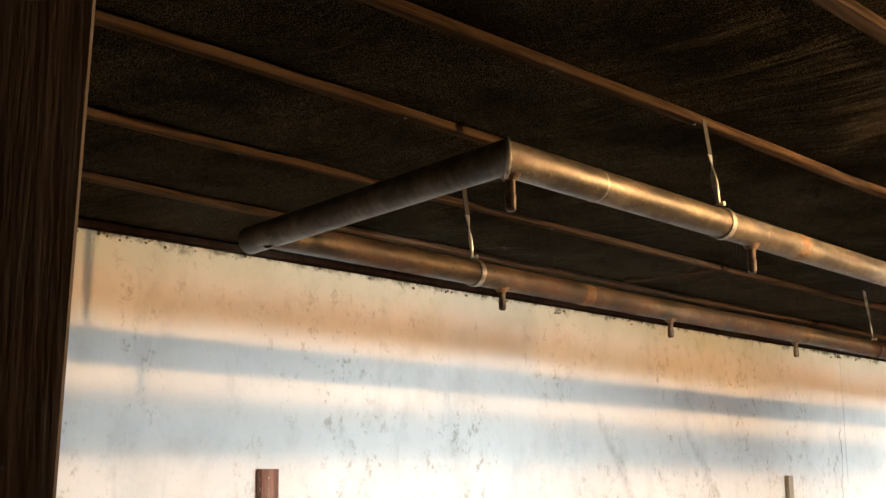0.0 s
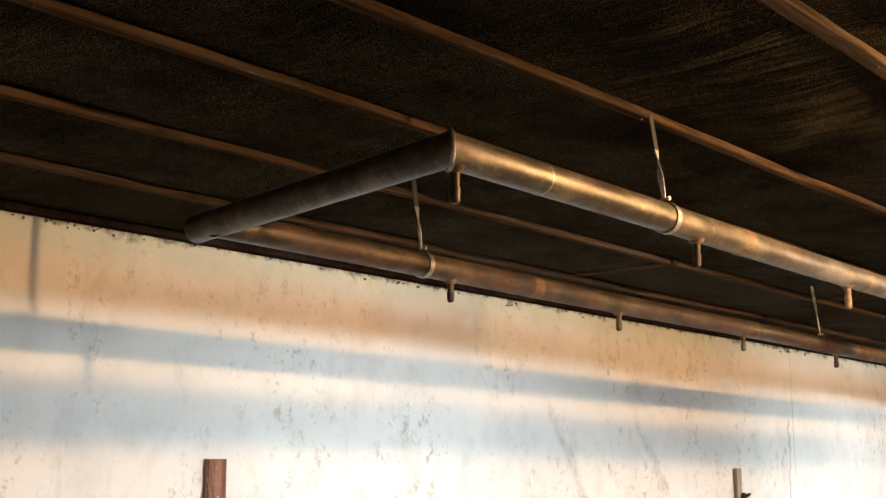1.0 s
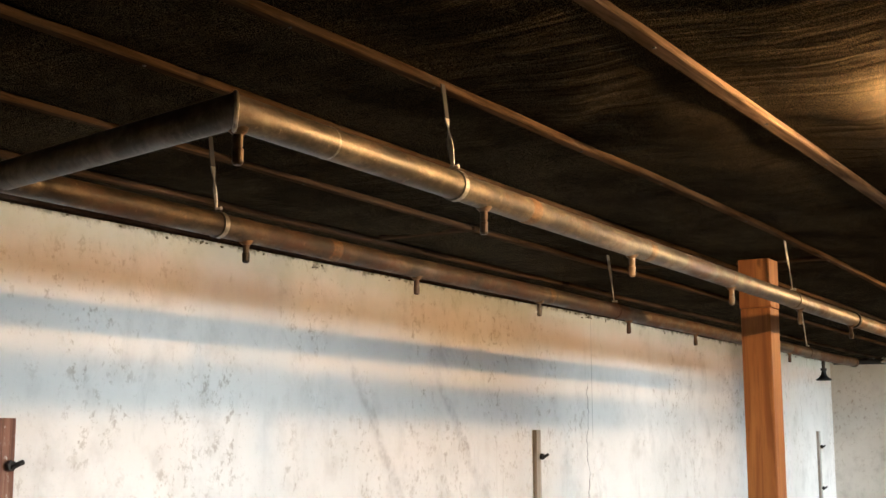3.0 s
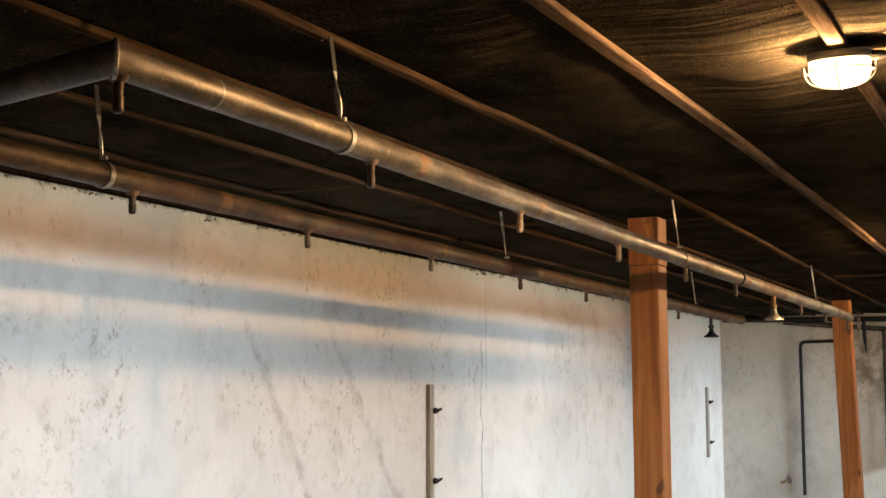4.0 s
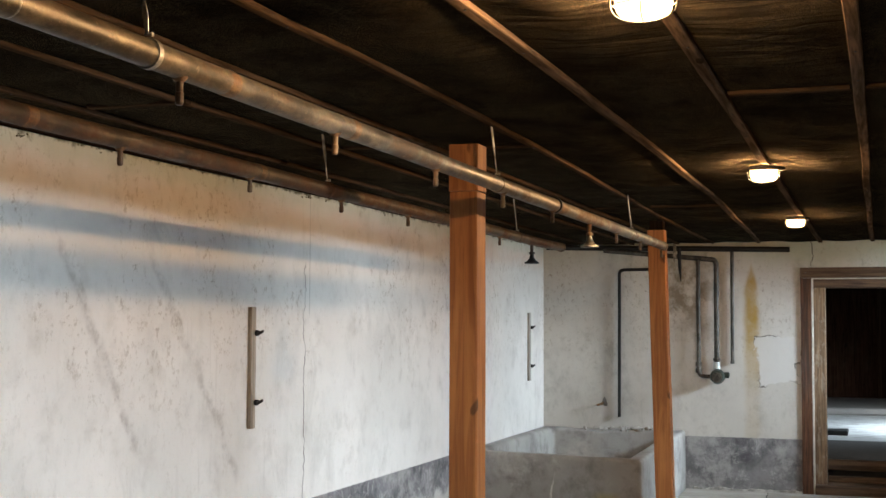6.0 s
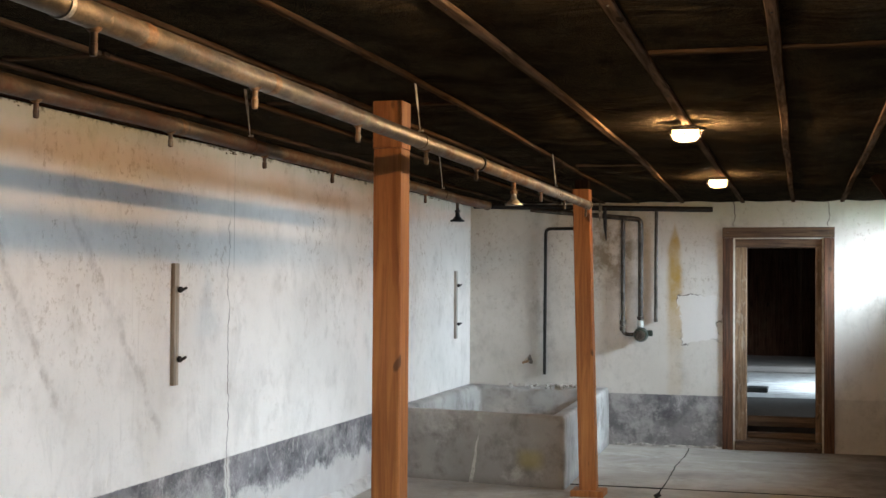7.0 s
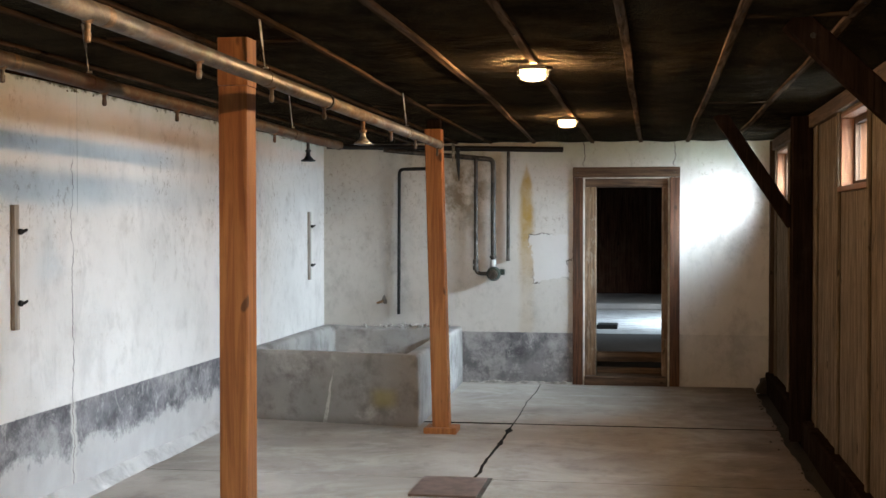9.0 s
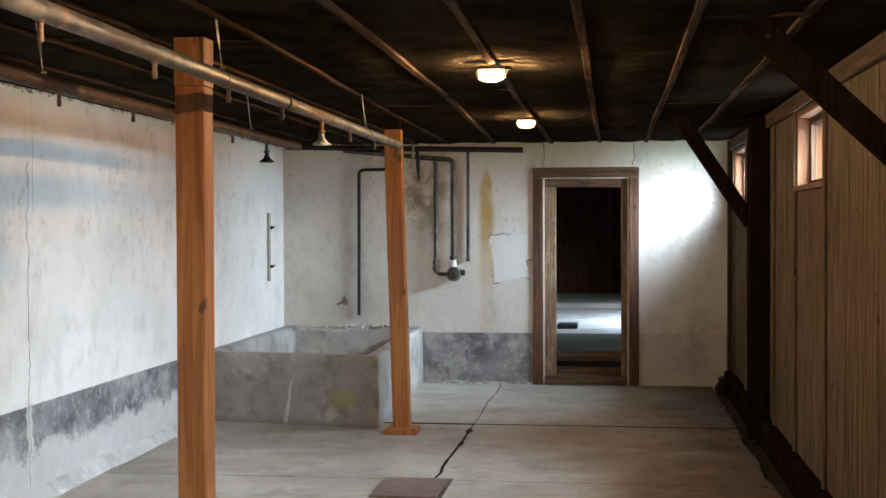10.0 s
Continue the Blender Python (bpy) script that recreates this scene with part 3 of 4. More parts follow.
# cement fillet along the foot of the long wall
bm = bmesh.new()
rows = []
for x in span(XW, 7.14, 150):
    d = 0.075 + 0.03 * noise.noise((x * 0.8, 1, 1)) + 0.015 * noise.noise((x * 4, 1, 1))
    h = 0.085 + 0.03 * noise.noise((x * 0.9, 4, 1)) + 0.01 * noise.noise((x * 6, 4, 1))
    rows.append([bm.verts.new(v) for v in ((x, YW - d, -0.01), (x, YW - d * 0.55, h * 0.28), (x, YW - 0.02, h * 0.75), (x, YW + 0.006, h))])
for a, b in zip(rows, rows[1:]):
    for k in range(3):
        bm.faces.new((a[k], b[k], b[k + 1], a[k + 1]))
ob = part("baseboard", bm, M_FILLET, smooth=True)
tagged(ob, "pale cement fillet along the foot of the wall", "baseboard", kind="structure")

bm = bmesh.new()
rows = []
for y in span(1.345, 2.34, 60):
    d = 0.022 + 0.016 * noise.noise((y * 5, 1, 2)) + 0.010 * noise.noise((y * 19, 1, 2))
    h = 0.022 + 0.014 * noise.noise((y * 6, 4, 2)) + 0.014 * noise.noise((y * 23, 4, 2))
    rows.append([bm.verts.new(v) for v in ((XE - d, y, -0.01), (XE - d * 0.6, y, h * 0.4), (XE - 0.012, y, h * 0.85), (XE + 0.006, y, h))])
for a, b in zip(rows, rows[1:]):
    for k in range(3):
        bm.faces.new((a[k], b[k], b[k + 1], a[k + 1]))
ob = part("baseboard", bm, M_RUBBLE, smooth=True)
tagged(ob, "crumbling cement edge along the foot of the end wall", "baseboard", kind="structure")

bm = bmesh.new()
rng = random.Random(21)
for k in range(260):
    x = rng.uniform(-1.2, 9.9)
    if noise.noise((x * 1.3, 3, 3)) < -0.1 and rng.random() < 0.7:
        continue
    s = rng.uniform(0.002, 0.007)
    z = ZC - 0.024 - abs(rng.gauss(0, 0.008))
    bmesh.ops.create_icosphere(bm, subdivisions=1, radius=s, matrix=Matrix.Translation((x, YW - 0.006, z)) @ Matrix.Diagonal((1.3, 0.8, 0.8, 1)))
for cx, cz, wide, count in ((1.70, 2.325, 0.04, 9), (4.40, 2.33, 0.05, 26), (-0.45, 2.335, 0.10, 16), (0.95, 2.335, 0.05, 6)):
    for k in range(count):
        s = rng.uniform(0.002, 0.006)
        bmesh.ops.create_icosphere(bm, subdivisions=1, radius=s, matrix=Matrix.Translation((rng.gauss(cx, wide), YW - 0.008, cz + rng.uniform(-0.02, 0.012))))
for v in bm.verts:
    v.co += 0.004 * Vector(noise.noise_vector(v.co * 60))
ob = part("mortar_crumbs", bm, M_CRUMB)
tagged(ob, "mossy mortar crumbs along the top of the plaster wall", "mortar", kind="stuff")

# ---- board wall with small windows ----
south = part("wall_south", box(XW, XE, YR - 0.25, YR - 0.20, -0.3, 1.75), M_OLD)
tagged(south, "wall of weathered vertical boards with small high windows", "wall", kind="structure")
WZ0, WZ1, WHALF = 1.79, 2.205, 0.535
# outer skin above the sills, left open at the windows
edges_x = [XW]
for wx in WINDOWS:
    edges_x += [wx - WHALF, wx + WHALF]
edges_x.append(XE)
bm = box(XW, XE, YR - 0.25, YR - 0.20, 2.23, 2.7)
for a, b in zip(edges_x[::2], edges_x[1::2]):
    box(a, b, YR - 0.25, YR - 0.20, 1.75, 2.23, bm=bm)
part("outer_skin", bm, M_OLD, south)
part("wall_plate", rough_bar(XW, XE - 0.12, YR - 0.12, YR + 0.035, 2.245, 2.345, 0, 30, 0.006, 51, 0.006), M_BEAM, south, "rough wooden wall plate under the ceiling")
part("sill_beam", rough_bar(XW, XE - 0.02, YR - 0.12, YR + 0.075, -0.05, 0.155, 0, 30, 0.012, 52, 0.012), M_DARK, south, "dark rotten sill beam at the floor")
x = XW
i = 0
rng = random.Random(11)
while x < XE - 0.03:
    w = min(rng.uniform(0.105, 0.135), XE - x)
    for wx in WINDOWS:  # a joint falls on each side of a window
        for e in (wx - WHALF, wx + WHALF):
            if x + 0.03 < e < x + w + 0.06:
                w = e - x
    over = any(wx - WHALF - 0.01 < x + w / 2 < wx + WHALF + 0.01 for wx in WINDOWS)
    d = rng.uniform(-0.002, 0.002)
    part("board", box(x + 0.0012, x + w - 0.0012, YR - 0.025 + d, YR + d, 0.10, WZ0 - 0.03 if over else 2.30, 0.003), M_BOARD, south)
    if over:
        part("board", box(x + 0.0012, x + w - 0.0012, YR - 0.025 + d, YR + d, WZ1 + 0.02, 2.30, 0.003), M_BOARD, south)
    if i % 17 == 5 and not over:
        part("cover_strip", box(x - 0.014, x + 0.014, YR + 0.005, YR + 0.020, 0.12, 2.245, 0.004), M_BOARD, south)
    x += w
    i += 1


def window(wx):
    a, b = wx - WHALF, wx + WHALF
    ob = thing("window", "small high window with bare wooden frame and bright pane", "window", "windows in the board wall", "structure")
    for nm, dims in (("reveal", (a, a + 0.022, YR - 0.20, YR + 0.004, WZ0, WZ1)), ("reveal", (b - 0.022, b, YR - 0.20, YR + 0.004, WZ0, WZ1)),
                     ("head", (a, b, YR - 0.20, YR + 0.006, WZ1, WZ1 + 0.022)), ("window_sill", (a - 0.02, b + 0.02, YR - 0.20, YR + 0.022, WZ0 - 0.032, WZ0))):
        part(nm, box(*dims, 0.003), M_REVEAL, ob)
    for nm, dims in (("side_trim", (a - 0.055, a - 0.002, YR + 0.003, YR + 0.022, 0.14, 2.245)), ("side_trim", (b + 0.002, b + 0.055, YR + 0.003, YR + 0.022, 0.14, 2.245))):
        part(nm, box(*dims, 0.004), M_BOARD, ob)
    yf = YR - 0.105
    bm = box(a + 0.022, a + 0.062, yf, yf + 0.035, WZ0, WZ1, 0.003)
    box(b - 0.062, b - 0.022, yf, yf + 0.035, WZ0, WZ1, 0.003, bm=bm)
    box(a + 0.062, b - 0.062, yf, yf + 0.035, WZ1 - 0.04, WZ1, 0.003, bm=bm)
    box(a + 0.062, b - 0.062, yf, yf + 0.035, WZ0, WZ0 + 0.035, 0.003, bm=bm)
    part("window_frame", bm, M_OLD, ob, "dark sash frame")
    pane = part("pane", box(a + 0.06, b - 0.06, yf + 0.012, yf + 0.016, WZ0 + 0.033, WZ1 - 0.038), M_PANE, ob)
    pane.visible_shadow = False
    return ob


for wx in WINDOWS:
    window(wx)


def wall_post(px):
    """A dark post of the board wall with its knee brace up to the ceiling."""
    ob = thing("wall_post", "dark old timber post with a diagonal knee brace", "post", "posts of the board wall")
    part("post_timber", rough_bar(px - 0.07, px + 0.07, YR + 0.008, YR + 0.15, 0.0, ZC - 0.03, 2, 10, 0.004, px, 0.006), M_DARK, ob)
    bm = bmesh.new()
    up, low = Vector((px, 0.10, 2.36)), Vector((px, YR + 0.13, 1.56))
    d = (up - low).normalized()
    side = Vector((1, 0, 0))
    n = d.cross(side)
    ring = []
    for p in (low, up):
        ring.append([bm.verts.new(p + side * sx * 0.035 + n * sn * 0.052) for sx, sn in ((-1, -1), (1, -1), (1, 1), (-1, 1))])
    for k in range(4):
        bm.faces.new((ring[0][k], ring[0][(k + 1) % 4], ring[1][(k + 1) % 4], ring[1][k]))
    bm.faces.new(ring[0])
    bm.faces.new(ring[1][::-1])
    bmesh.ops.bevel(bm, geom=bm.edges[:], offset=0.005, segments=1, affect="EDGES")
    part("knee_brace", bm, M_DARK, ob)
    return ob


wall_post(7.03)


def knee_brace(px):
    ob = thing("knee_brace", "dark diagonal timber brace from board wall to ceiling", "brace")
    bm = bmesh.new()
    low, up = Vector((px, YR + 0.005, 1.76)), Vector((px, 0.054, 2.34))
    d = (up - low).normalized()
    n = d.cross(Vector((1, 0, 0)))
    ring = [[bm.verts.new(p + Vector((sx * 0.04, 0, 0)) + n * sn * 0.051) for sx, sn in ((-1, -1), (1, -1), (1, 1), (-1, 1))] for p in (low, up)]
    for k in range(4):
        bm.faces.new((ring[0][k], ring[0][(k + 1) % 4], ring[1][(k + 1) % 4], ring[1][k]))
    bm.faces.new(ring[0])
    bm.faces.new(ring[1][::-1])
    bmesh.ops.bevel(bm, geom=bm.edges[:], offset=0.005, segments=1, affect="EDGES")
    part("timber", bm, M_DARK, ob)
    for f in (0.12, 0.88):
        part("bolt", lathe(((-0.048, 0.006), (-0.047, 0.011), (-0.040, 0.012)), low.lerp(up, f), "x", 6), M_BLACK, ob)


knee_brace(2.5)

corner = part("corner_post", rough_bar(XE - 0.10, XE - 0.006, YR - 0.02, YR + 0.045, 0.12, ZC - 0.02, 2, 12, 0.006, 61, 0.006), M_OLD)
tagged(corner, "dark wooden corner strip between plaster and boards", "trim", kind="structure")
# rough dark lump in the floor corner
bm = bmesh.new()
bmesh.ops.create_icosphere(bm, subdivisions=3, radius=0.09, matrix=Matrix.Translation((9.88, -0.45, 0.03)) @ Matrix.Diagonal((0.9, 0.7, 1.0, 1)))
for v in bm.verts:
    v.co += 0.05 * Vector(noise.noise_vector(v.co * 9))
ob = part("corner_lump", bm, M_DIRT)
tagged(ob, "dark lump in the floor corner", "debris")


# ---- doorway and the room beyond ----
door = thing("door_1", "open doorway with double weathered wooden casing and sill", "doorway", kind="structure")
cz = 2.107
for y0, y1 in ((1.240, 1.338), (0.318, 0.412)):
    part("casing", rough_bar(XE - 0.024, XE - 0.002, y0, y1, 0.0, cz - 0.100, 2, 6, 0.002, y0 * 9, 0.004), M_CASING, door)
bm = rough_bar(XE - 0.026, XE - 0.002, 0.316, 1.340, cz - 0.098, cz, 1, 6, 0.002, 71, 0.004)
part("head_casing", bm, M_CASING_H, door)
for y in (0.412, 1.240):
    part("iron_nail", lathe(((-0.030, 0.006), (-0.024, 0.007)), (XE, y - 0.04 if y < 1 else y + 0.05, cz - 0.05), "x", 8), M_IRON, door)
for y0, y1, s in ((1.118, 1.225, 1), (0.430, 0.488, 2)):
    part("jamb", rough_bar(XE + 0.05, XE + 0.20, y0, y1, 0.0, 2.0, 2, 6, 0.002, s + 71, 0.004), M_JAMB, door)
part("head_jamb", rough_bar(XE + 0.05, XE + 0.20, 0.430, 1.225, 1.915, 1.998, 1, 4, 0.002, 76, 0.004), M_CASING_H, door)
for y0, y1 in ((1.226, 1.262), (0.385, 0.429)):
    part("reveal", box(XE - 0.003, XE + 0.22, y0, y1, 0, 2.03), M_PUTTY, door, "pale mortar gap beside the jamb")
part("reveal", box(XE - 0.003, XE + 0.22, 0.429, 1.226, 2.0, 2.033), M_PUTTY, door)
part("step", box(XE - 0.04, XE + 0.26, 0.431, 1.224, -0.02, 0.088, 0.010), M_CASING_H, door, "worn wooden step at the doorway")
part("threshold_board", box(XE + 0.262, XE + 0.31, 0.44, 1.215, 0.20, 0.30, 0.008), M_CASING_H, door)
part("threshold_strip", box(XE + 0.235, XE + 0.26, 0.489, 1.117, 0.089, 0.15, 0.006), M_CASING_H, door)

bm = box(XE + 0.31, 23.6, -1.5, 3.0, -0.3, 0.06)
far_floor = part("far_floor", bm, M_PALEFLOOR)
tagged(far_floor, "pale worn floor of the room beyond the doorway", "floor", kind="structure")
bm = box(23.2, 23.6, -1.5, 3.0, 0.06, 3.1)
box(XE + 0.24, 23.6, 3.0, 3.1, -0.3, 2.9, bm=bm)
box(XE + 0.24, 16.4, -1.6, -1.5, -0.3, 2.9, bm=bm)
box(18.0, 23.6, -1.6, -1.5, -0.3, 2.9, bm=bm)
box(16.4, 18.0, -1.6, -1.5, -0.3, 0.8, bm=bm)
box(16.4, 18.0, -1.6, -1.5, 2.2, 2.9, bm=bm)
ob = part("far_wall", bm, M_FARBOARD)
tagged(ob, "dark boarded walls of the room beyond", "wall", kind="structure")
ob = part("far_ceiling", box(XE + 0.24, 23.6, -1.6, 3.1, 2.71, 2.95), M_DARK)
tagged(ob, "dark ceiling of the room beyond", "ceiling", kind="structure")
ob = part("far_step", box(19.95, 23.2, -1.5, 3.0, 0.06, 0.17, 0.02), M_TUB2)
tagged(ob, "low concrete step across the far room", "step", kind="structure")
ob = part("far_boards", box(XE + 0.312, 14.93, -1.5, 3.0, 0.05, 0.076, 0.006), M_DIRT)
tagged(ob, "dark brown floorboards just past the doorway", "floorboards", kind="structure")
ob = part("far_panel_strip", box(23.15, 23.2, 0.62, 0.69, 0.17, 2.7, 0.01), M_OLD)
tagged(ob, "brown strip on the far boarded wall", "trim", kind="structure")
ob = part("dark_block", box(15.85, 16.3, 1.07, 1.36, 0.06, 0.12, 0.01), M_BLACK)
tagged(ob, "dark block lying on the far floor", "block")


# ---- new fir posts ----
def fir_post(name, x0, y0, lean_x, lean_y, sx, sy, top, seed):
    ob = thing(name, "square orange fir post with knots holding up the ceiling", "post", "fir posts")
    bm = rough_bar(x0, x0 + sx, y0, y0 + sy, 0.045, top, 2, 12, 0.003, seed, 0.005)
    for v in bm.verts:
        v.co.x += lean_x * v.co.z / top
        v.co.y += lean_y * v.co.z / top
    part("shaft", bm, M_POST, ob)
    part("foot_plate", box(x0 - 0.05, x0 + sx + 0.05, y0 - 0.06, y0 + sy + 0.06, -0.002, 0.045, 0.005), M_POST, ob, "flat fir foot plate")
    return ob


p1 = fir_post("fir_post", 2.63, 2.232, 0, 0, 0.13, 0.122, 2.14, 3)
part("head_block", rough_bar(2.628, 2.763, 2.229, 2.358, 2.143, ZC - 0.02, 2, 3, 0.002, 5, 0.006), M_POST, p1, "separate block on top of the post")
fir_post("fir_post", 6.93, 2.068, 0.0, 0.062, 0.12, 0.125, 2.27, 4)
part("packing", box(6.95, 7.04, 2.14, 2.24, 2.272, ZC - 0.02, 0.005), M_DARK, bpy.data.objects["fir_post.001"])

def leaning(bm):
    for v in bm.verts:
        k = 0.040 * (v.co.z - 1.60)
        v.co.x += 0.65 * k
        v.co.y -= 0.76 * k
    return bm


near = thing("door_post", "dark weathered post of two planks close to the camera", "post")
part("plank", leaning(rough_bar(-2.2976, -2.2325, 1.272, 1.322, 0.0, ZC - 0.02, 2, 12, 0.002, 8, 0.004)), M_NEAR, near)
part("plank", leaning(rough_bar(-2.3596, -2.3007, 1.306, 1.368, 0.0, ZC - 0.02, 2, 12, 0.002, 9, 0.004)), M_NEAR, near)


# ---- shower pipes ----
def nz(x):
    return 2.130 - 0.0031 * (x + 0.97) + 0.003 * noise.noise((x, 0, 1))


def fz(x):
    return 2.127 - 0.0027 * (x + 0.97) + 0.004 * noise.noise((x, 5, 1))


XS, XF, R = -0.97, 6.2, 0.029
YN, YF = 2.02, 2.73


def nipple(parent, x, y, z, material, long=0.055, tip=True):
    bm = lathe(((0, 0.0085), (-0.028, 0.008), (-long * 0.55, 0.0072), (-long * 0.6, 0.0095), (-long, 0.009), (-long - 0.004, 0.006)), (x, y, z - R + 0.004), sides=12)
    part("nipple", bm, material, parent, smooth=False)
    part("weld", lathe(((0.003, 0.018), (-0.003, 0.015), (-0.008, 0.009)), (x, y, z - R + 0.002), sides=14), M_RUST, parent, smooth=True)


def coupling(parent, x, y, z, material, w=0.02, extra=0.004):
    part("coupling", lathe(((-w, R + 0.001), (-w, R + extra), (w, R + extra), (w, R + 0.001)), (x, y, z), "x", 20), material, parent)


pipe = thing("shower_pipe", "galvanised overhead shower pipe with rusty welds and nipples", "pipe", "shower pipes")
pts = [(x, YN, nz(x)) for x in span(XS - 0.022, XF, 40)]
bm = tube(pts, R, 24)
for v in bm.verts:
    if v.co.x < XS:
        v.co.x = XS + (v.co.y - YN)
part("run", bm, M_PIPE, pipe, smooth=True)
bm = tube([(XS - 0.005, YN - 0.02, nz(XS)), (-0.80, YF + 0.09, 2.13)], R, 24)
for v in bm.verts:
    if v.co.y < YN + 0.1:
        v.co.y = YN + (v.co.x - XS)
part("cross_run", bm, M_IRON, pipe, "dull grey cross pipe", smooth=True)
bm = bmesh.new()
loop = []
for k in range(29):
    a = 2 * math.pi * k / 28
    o = (R + 0.001) * math.cos(a)
    loop.append((XS + o, YN + o, nz(XS) + (R + 0.001) * math.sin(a) + 0.001 * noise.noise((k, 2, 2))))
tube(loop, 0, 8, bm, False, [0.004 + 0.002 * noise.noise((k * 0.9, 1, 1)) for k in range(29)])
part("weld_bead", bm, M_STRAP, pipe, "lumpy weld bead at the pipe corner", smooth=True)
part("end_cap", lathe(((-0.02, R + 0.003), (0.015, R + 0.003), (0.02, R - 0.006)), (XF, YN, nz(XF)), "x", 20), M_PIPE, pipe)
for x in (XS + 0.01, -0.155, 0.66, 1.49, 2.29, 3.09, 4.575, 5.31, 6.12):
    # paler rust on two nipples paints in the warm lamplight
    nipple(pipe, x, YN, nz(x), M_RUST if x in (0.66, 1.49) else M_RUSTPIPE)
for x in (-0.72,):
    part("weld_ring", lathe(((-0.003, R), (-0.001, R + 0.0008), (0.001, R + 0.0008), (0.003, R)), (x, YN, nz(x)), "x", 20), M_STRAP, pipe, smooth=True)
for x in (0.05, 0.76):
    part("rust_joint", lathe(((-0.022, R), (-0.014, R + 0.0012), (0.014, R + 0.0012), (0.022, R)), (x, YN, nz(x)), "x", 20), M_RUST, pipe, smooth=True)
coupling(pipe, 3.14, YN, nz(3.14), M_BLACK, 0.012, 0.007)

pipe2 = thing("shower_pipe", "rusty brown overhead shower pipe along the plaster wall", "pipe", "shower pipes")
pts = [(x, YF, fz(x)) for x in span(-0.83, XF, 40)]
part("run", tube(pts, R, 24), M_RUSTPIPE, pipe2, smooth=True)
part("end_cap", lathe(((-0.02, R + 0.003), (0.015, R + 0.003), (0.02, R - 0.006)), (XF, YF, fz(XF)), "x", 20), M_RUSTPIPE, pipe2)
for x in (-0.072, 0.72, 1.537, 2.35, 3.14, 3.91, 4.68):
    nipple(pipe2, x, YF, fz(x), M_RUSTPIPE, 0.05)
for x in (0.28, 1.60):
    part("rust_joint", lathe(((-0.022, R), (-0.014, R + 0.0012), (0.014, R + 0.0012), (0.022, R)), (x, YF, fz(x)), "x", 20), M_RUST, pipe2, smooth=True)


def shower_head(parent, x, y, z, mat, mat2, label):
    h = z - R + 0.003
    ob = part("shower_head", lathe(((-0.060, 0.012), (-0.085, 0.016), (-0.103, 0.030), (-0.112, 0.046), (-0.120, 0.047), (-0.121, 0.040)), (x, y, h), sides=20), mat2, parent, label)
    part("stem", lathe(((0, 0.011), (-0.05, 0.010)), (x, y, h), sides=12), mat, ob, smooth=True)
    part("collar", lathe(((-0.045, 0.012), (-0.047, 0.019), (-0.060, 0.019), (-0.063, 0.012)), (x, y, h), sides=8), mat, ob)


shower_head(pipe, 3.87, YN, nz(3.87), M_RUST, M_STRAP, "rusty shower head with a pale round rose")
shower_head(pipe2, 5.41, YF, fz(5.41), M_BLACK, M_BLACK, "blackened shower head")


def hanger(x, y, z, twist, label, half, ring):
    """A perforated strap nailed to a batten, twisted, and clamped round the pipe."""
    ob = thing("pipe_hanger", label, "hanger", "pipe hangers")
    bm = bmesh.new()
    rows = []
    for k in range(15):
        f = k / 14
        zz = ZC - 0.02 + (z + R + 0.012 - ZC + 0.02) * f
        a = twist * max(0, min(1, (f - 0.45) / 0.3))
        d = Vector((math.cos(a), math.sin(a), 0)) * (half if f < 0.8 else half * (1 - 2.5 * (f - 0.8)))
        t = Vector((-math.sin(a), math.cos(a), 0)) * 0.0012
        c = Vector((x + 0.006 * f, y + 0.02 * (1 - f), zz))
        rows.append([bm.verts.new(c + v) for v in (-d - t, d - t, d + t, -d + t)])
    for a, b in zip(rows, rows[1:]):
        for k in range(4):
            bm.faces.new((a[k], a[(k + 1) % 4], b[(k + 1) % 4], b[k]))
    bm.faces.new(rows[0])
    bm.faces.new(rows[-1][::-1])
    strap = part("strap", bm, M_STRAP, ob)
    if x < 0:  # shade on the upper half, painted in black
        strap.data.materials.append(M_BLACK)
        for f in strap.data.polygons:
            f.material_index = int(f.center.z > z + R + 0.55 * (ZC - z - R))
    part("clamp_ring", lathe(((-0.008, R - 0.002), (-0.008, R + 0.0032), (0.008, R + 0.0032), (0.008, R - 0.002)), (x + 0.012, y, z), "x", 24), ring, ob)
    part("clamp_bolt", lathe(((-0.011, 0.003), (-0.010, 0.005), (-0.006, 0.005), (-0.005, 0.003), (0.010, 0.003)), (x + 0.012, y, z + R + 0.010), "y", 8), M_STRAP, ob)
    return ob


for x, tw in ((-0.29, 1.4), (2.20, 0.4), (5.02, 0.5)):
    hanger(x, YN, nz(x), tw, "twisted zinc strap clamped round the galvanised pipe", 0.0075 if x < 0 else 0.011, M_STRAP if x < 0 else M_PIPE)
for x, tw in ((-0.19, 1.2), (2.20, 0.5), (5.05, 0.4)):
    hanger(x, YF, fz(x), tw, "twisted zinc strap clamped round the rusty pipe", 0.008 if x < 0 else 0.011, M_STRAP if x < 0 else M_RUSTPIPE)


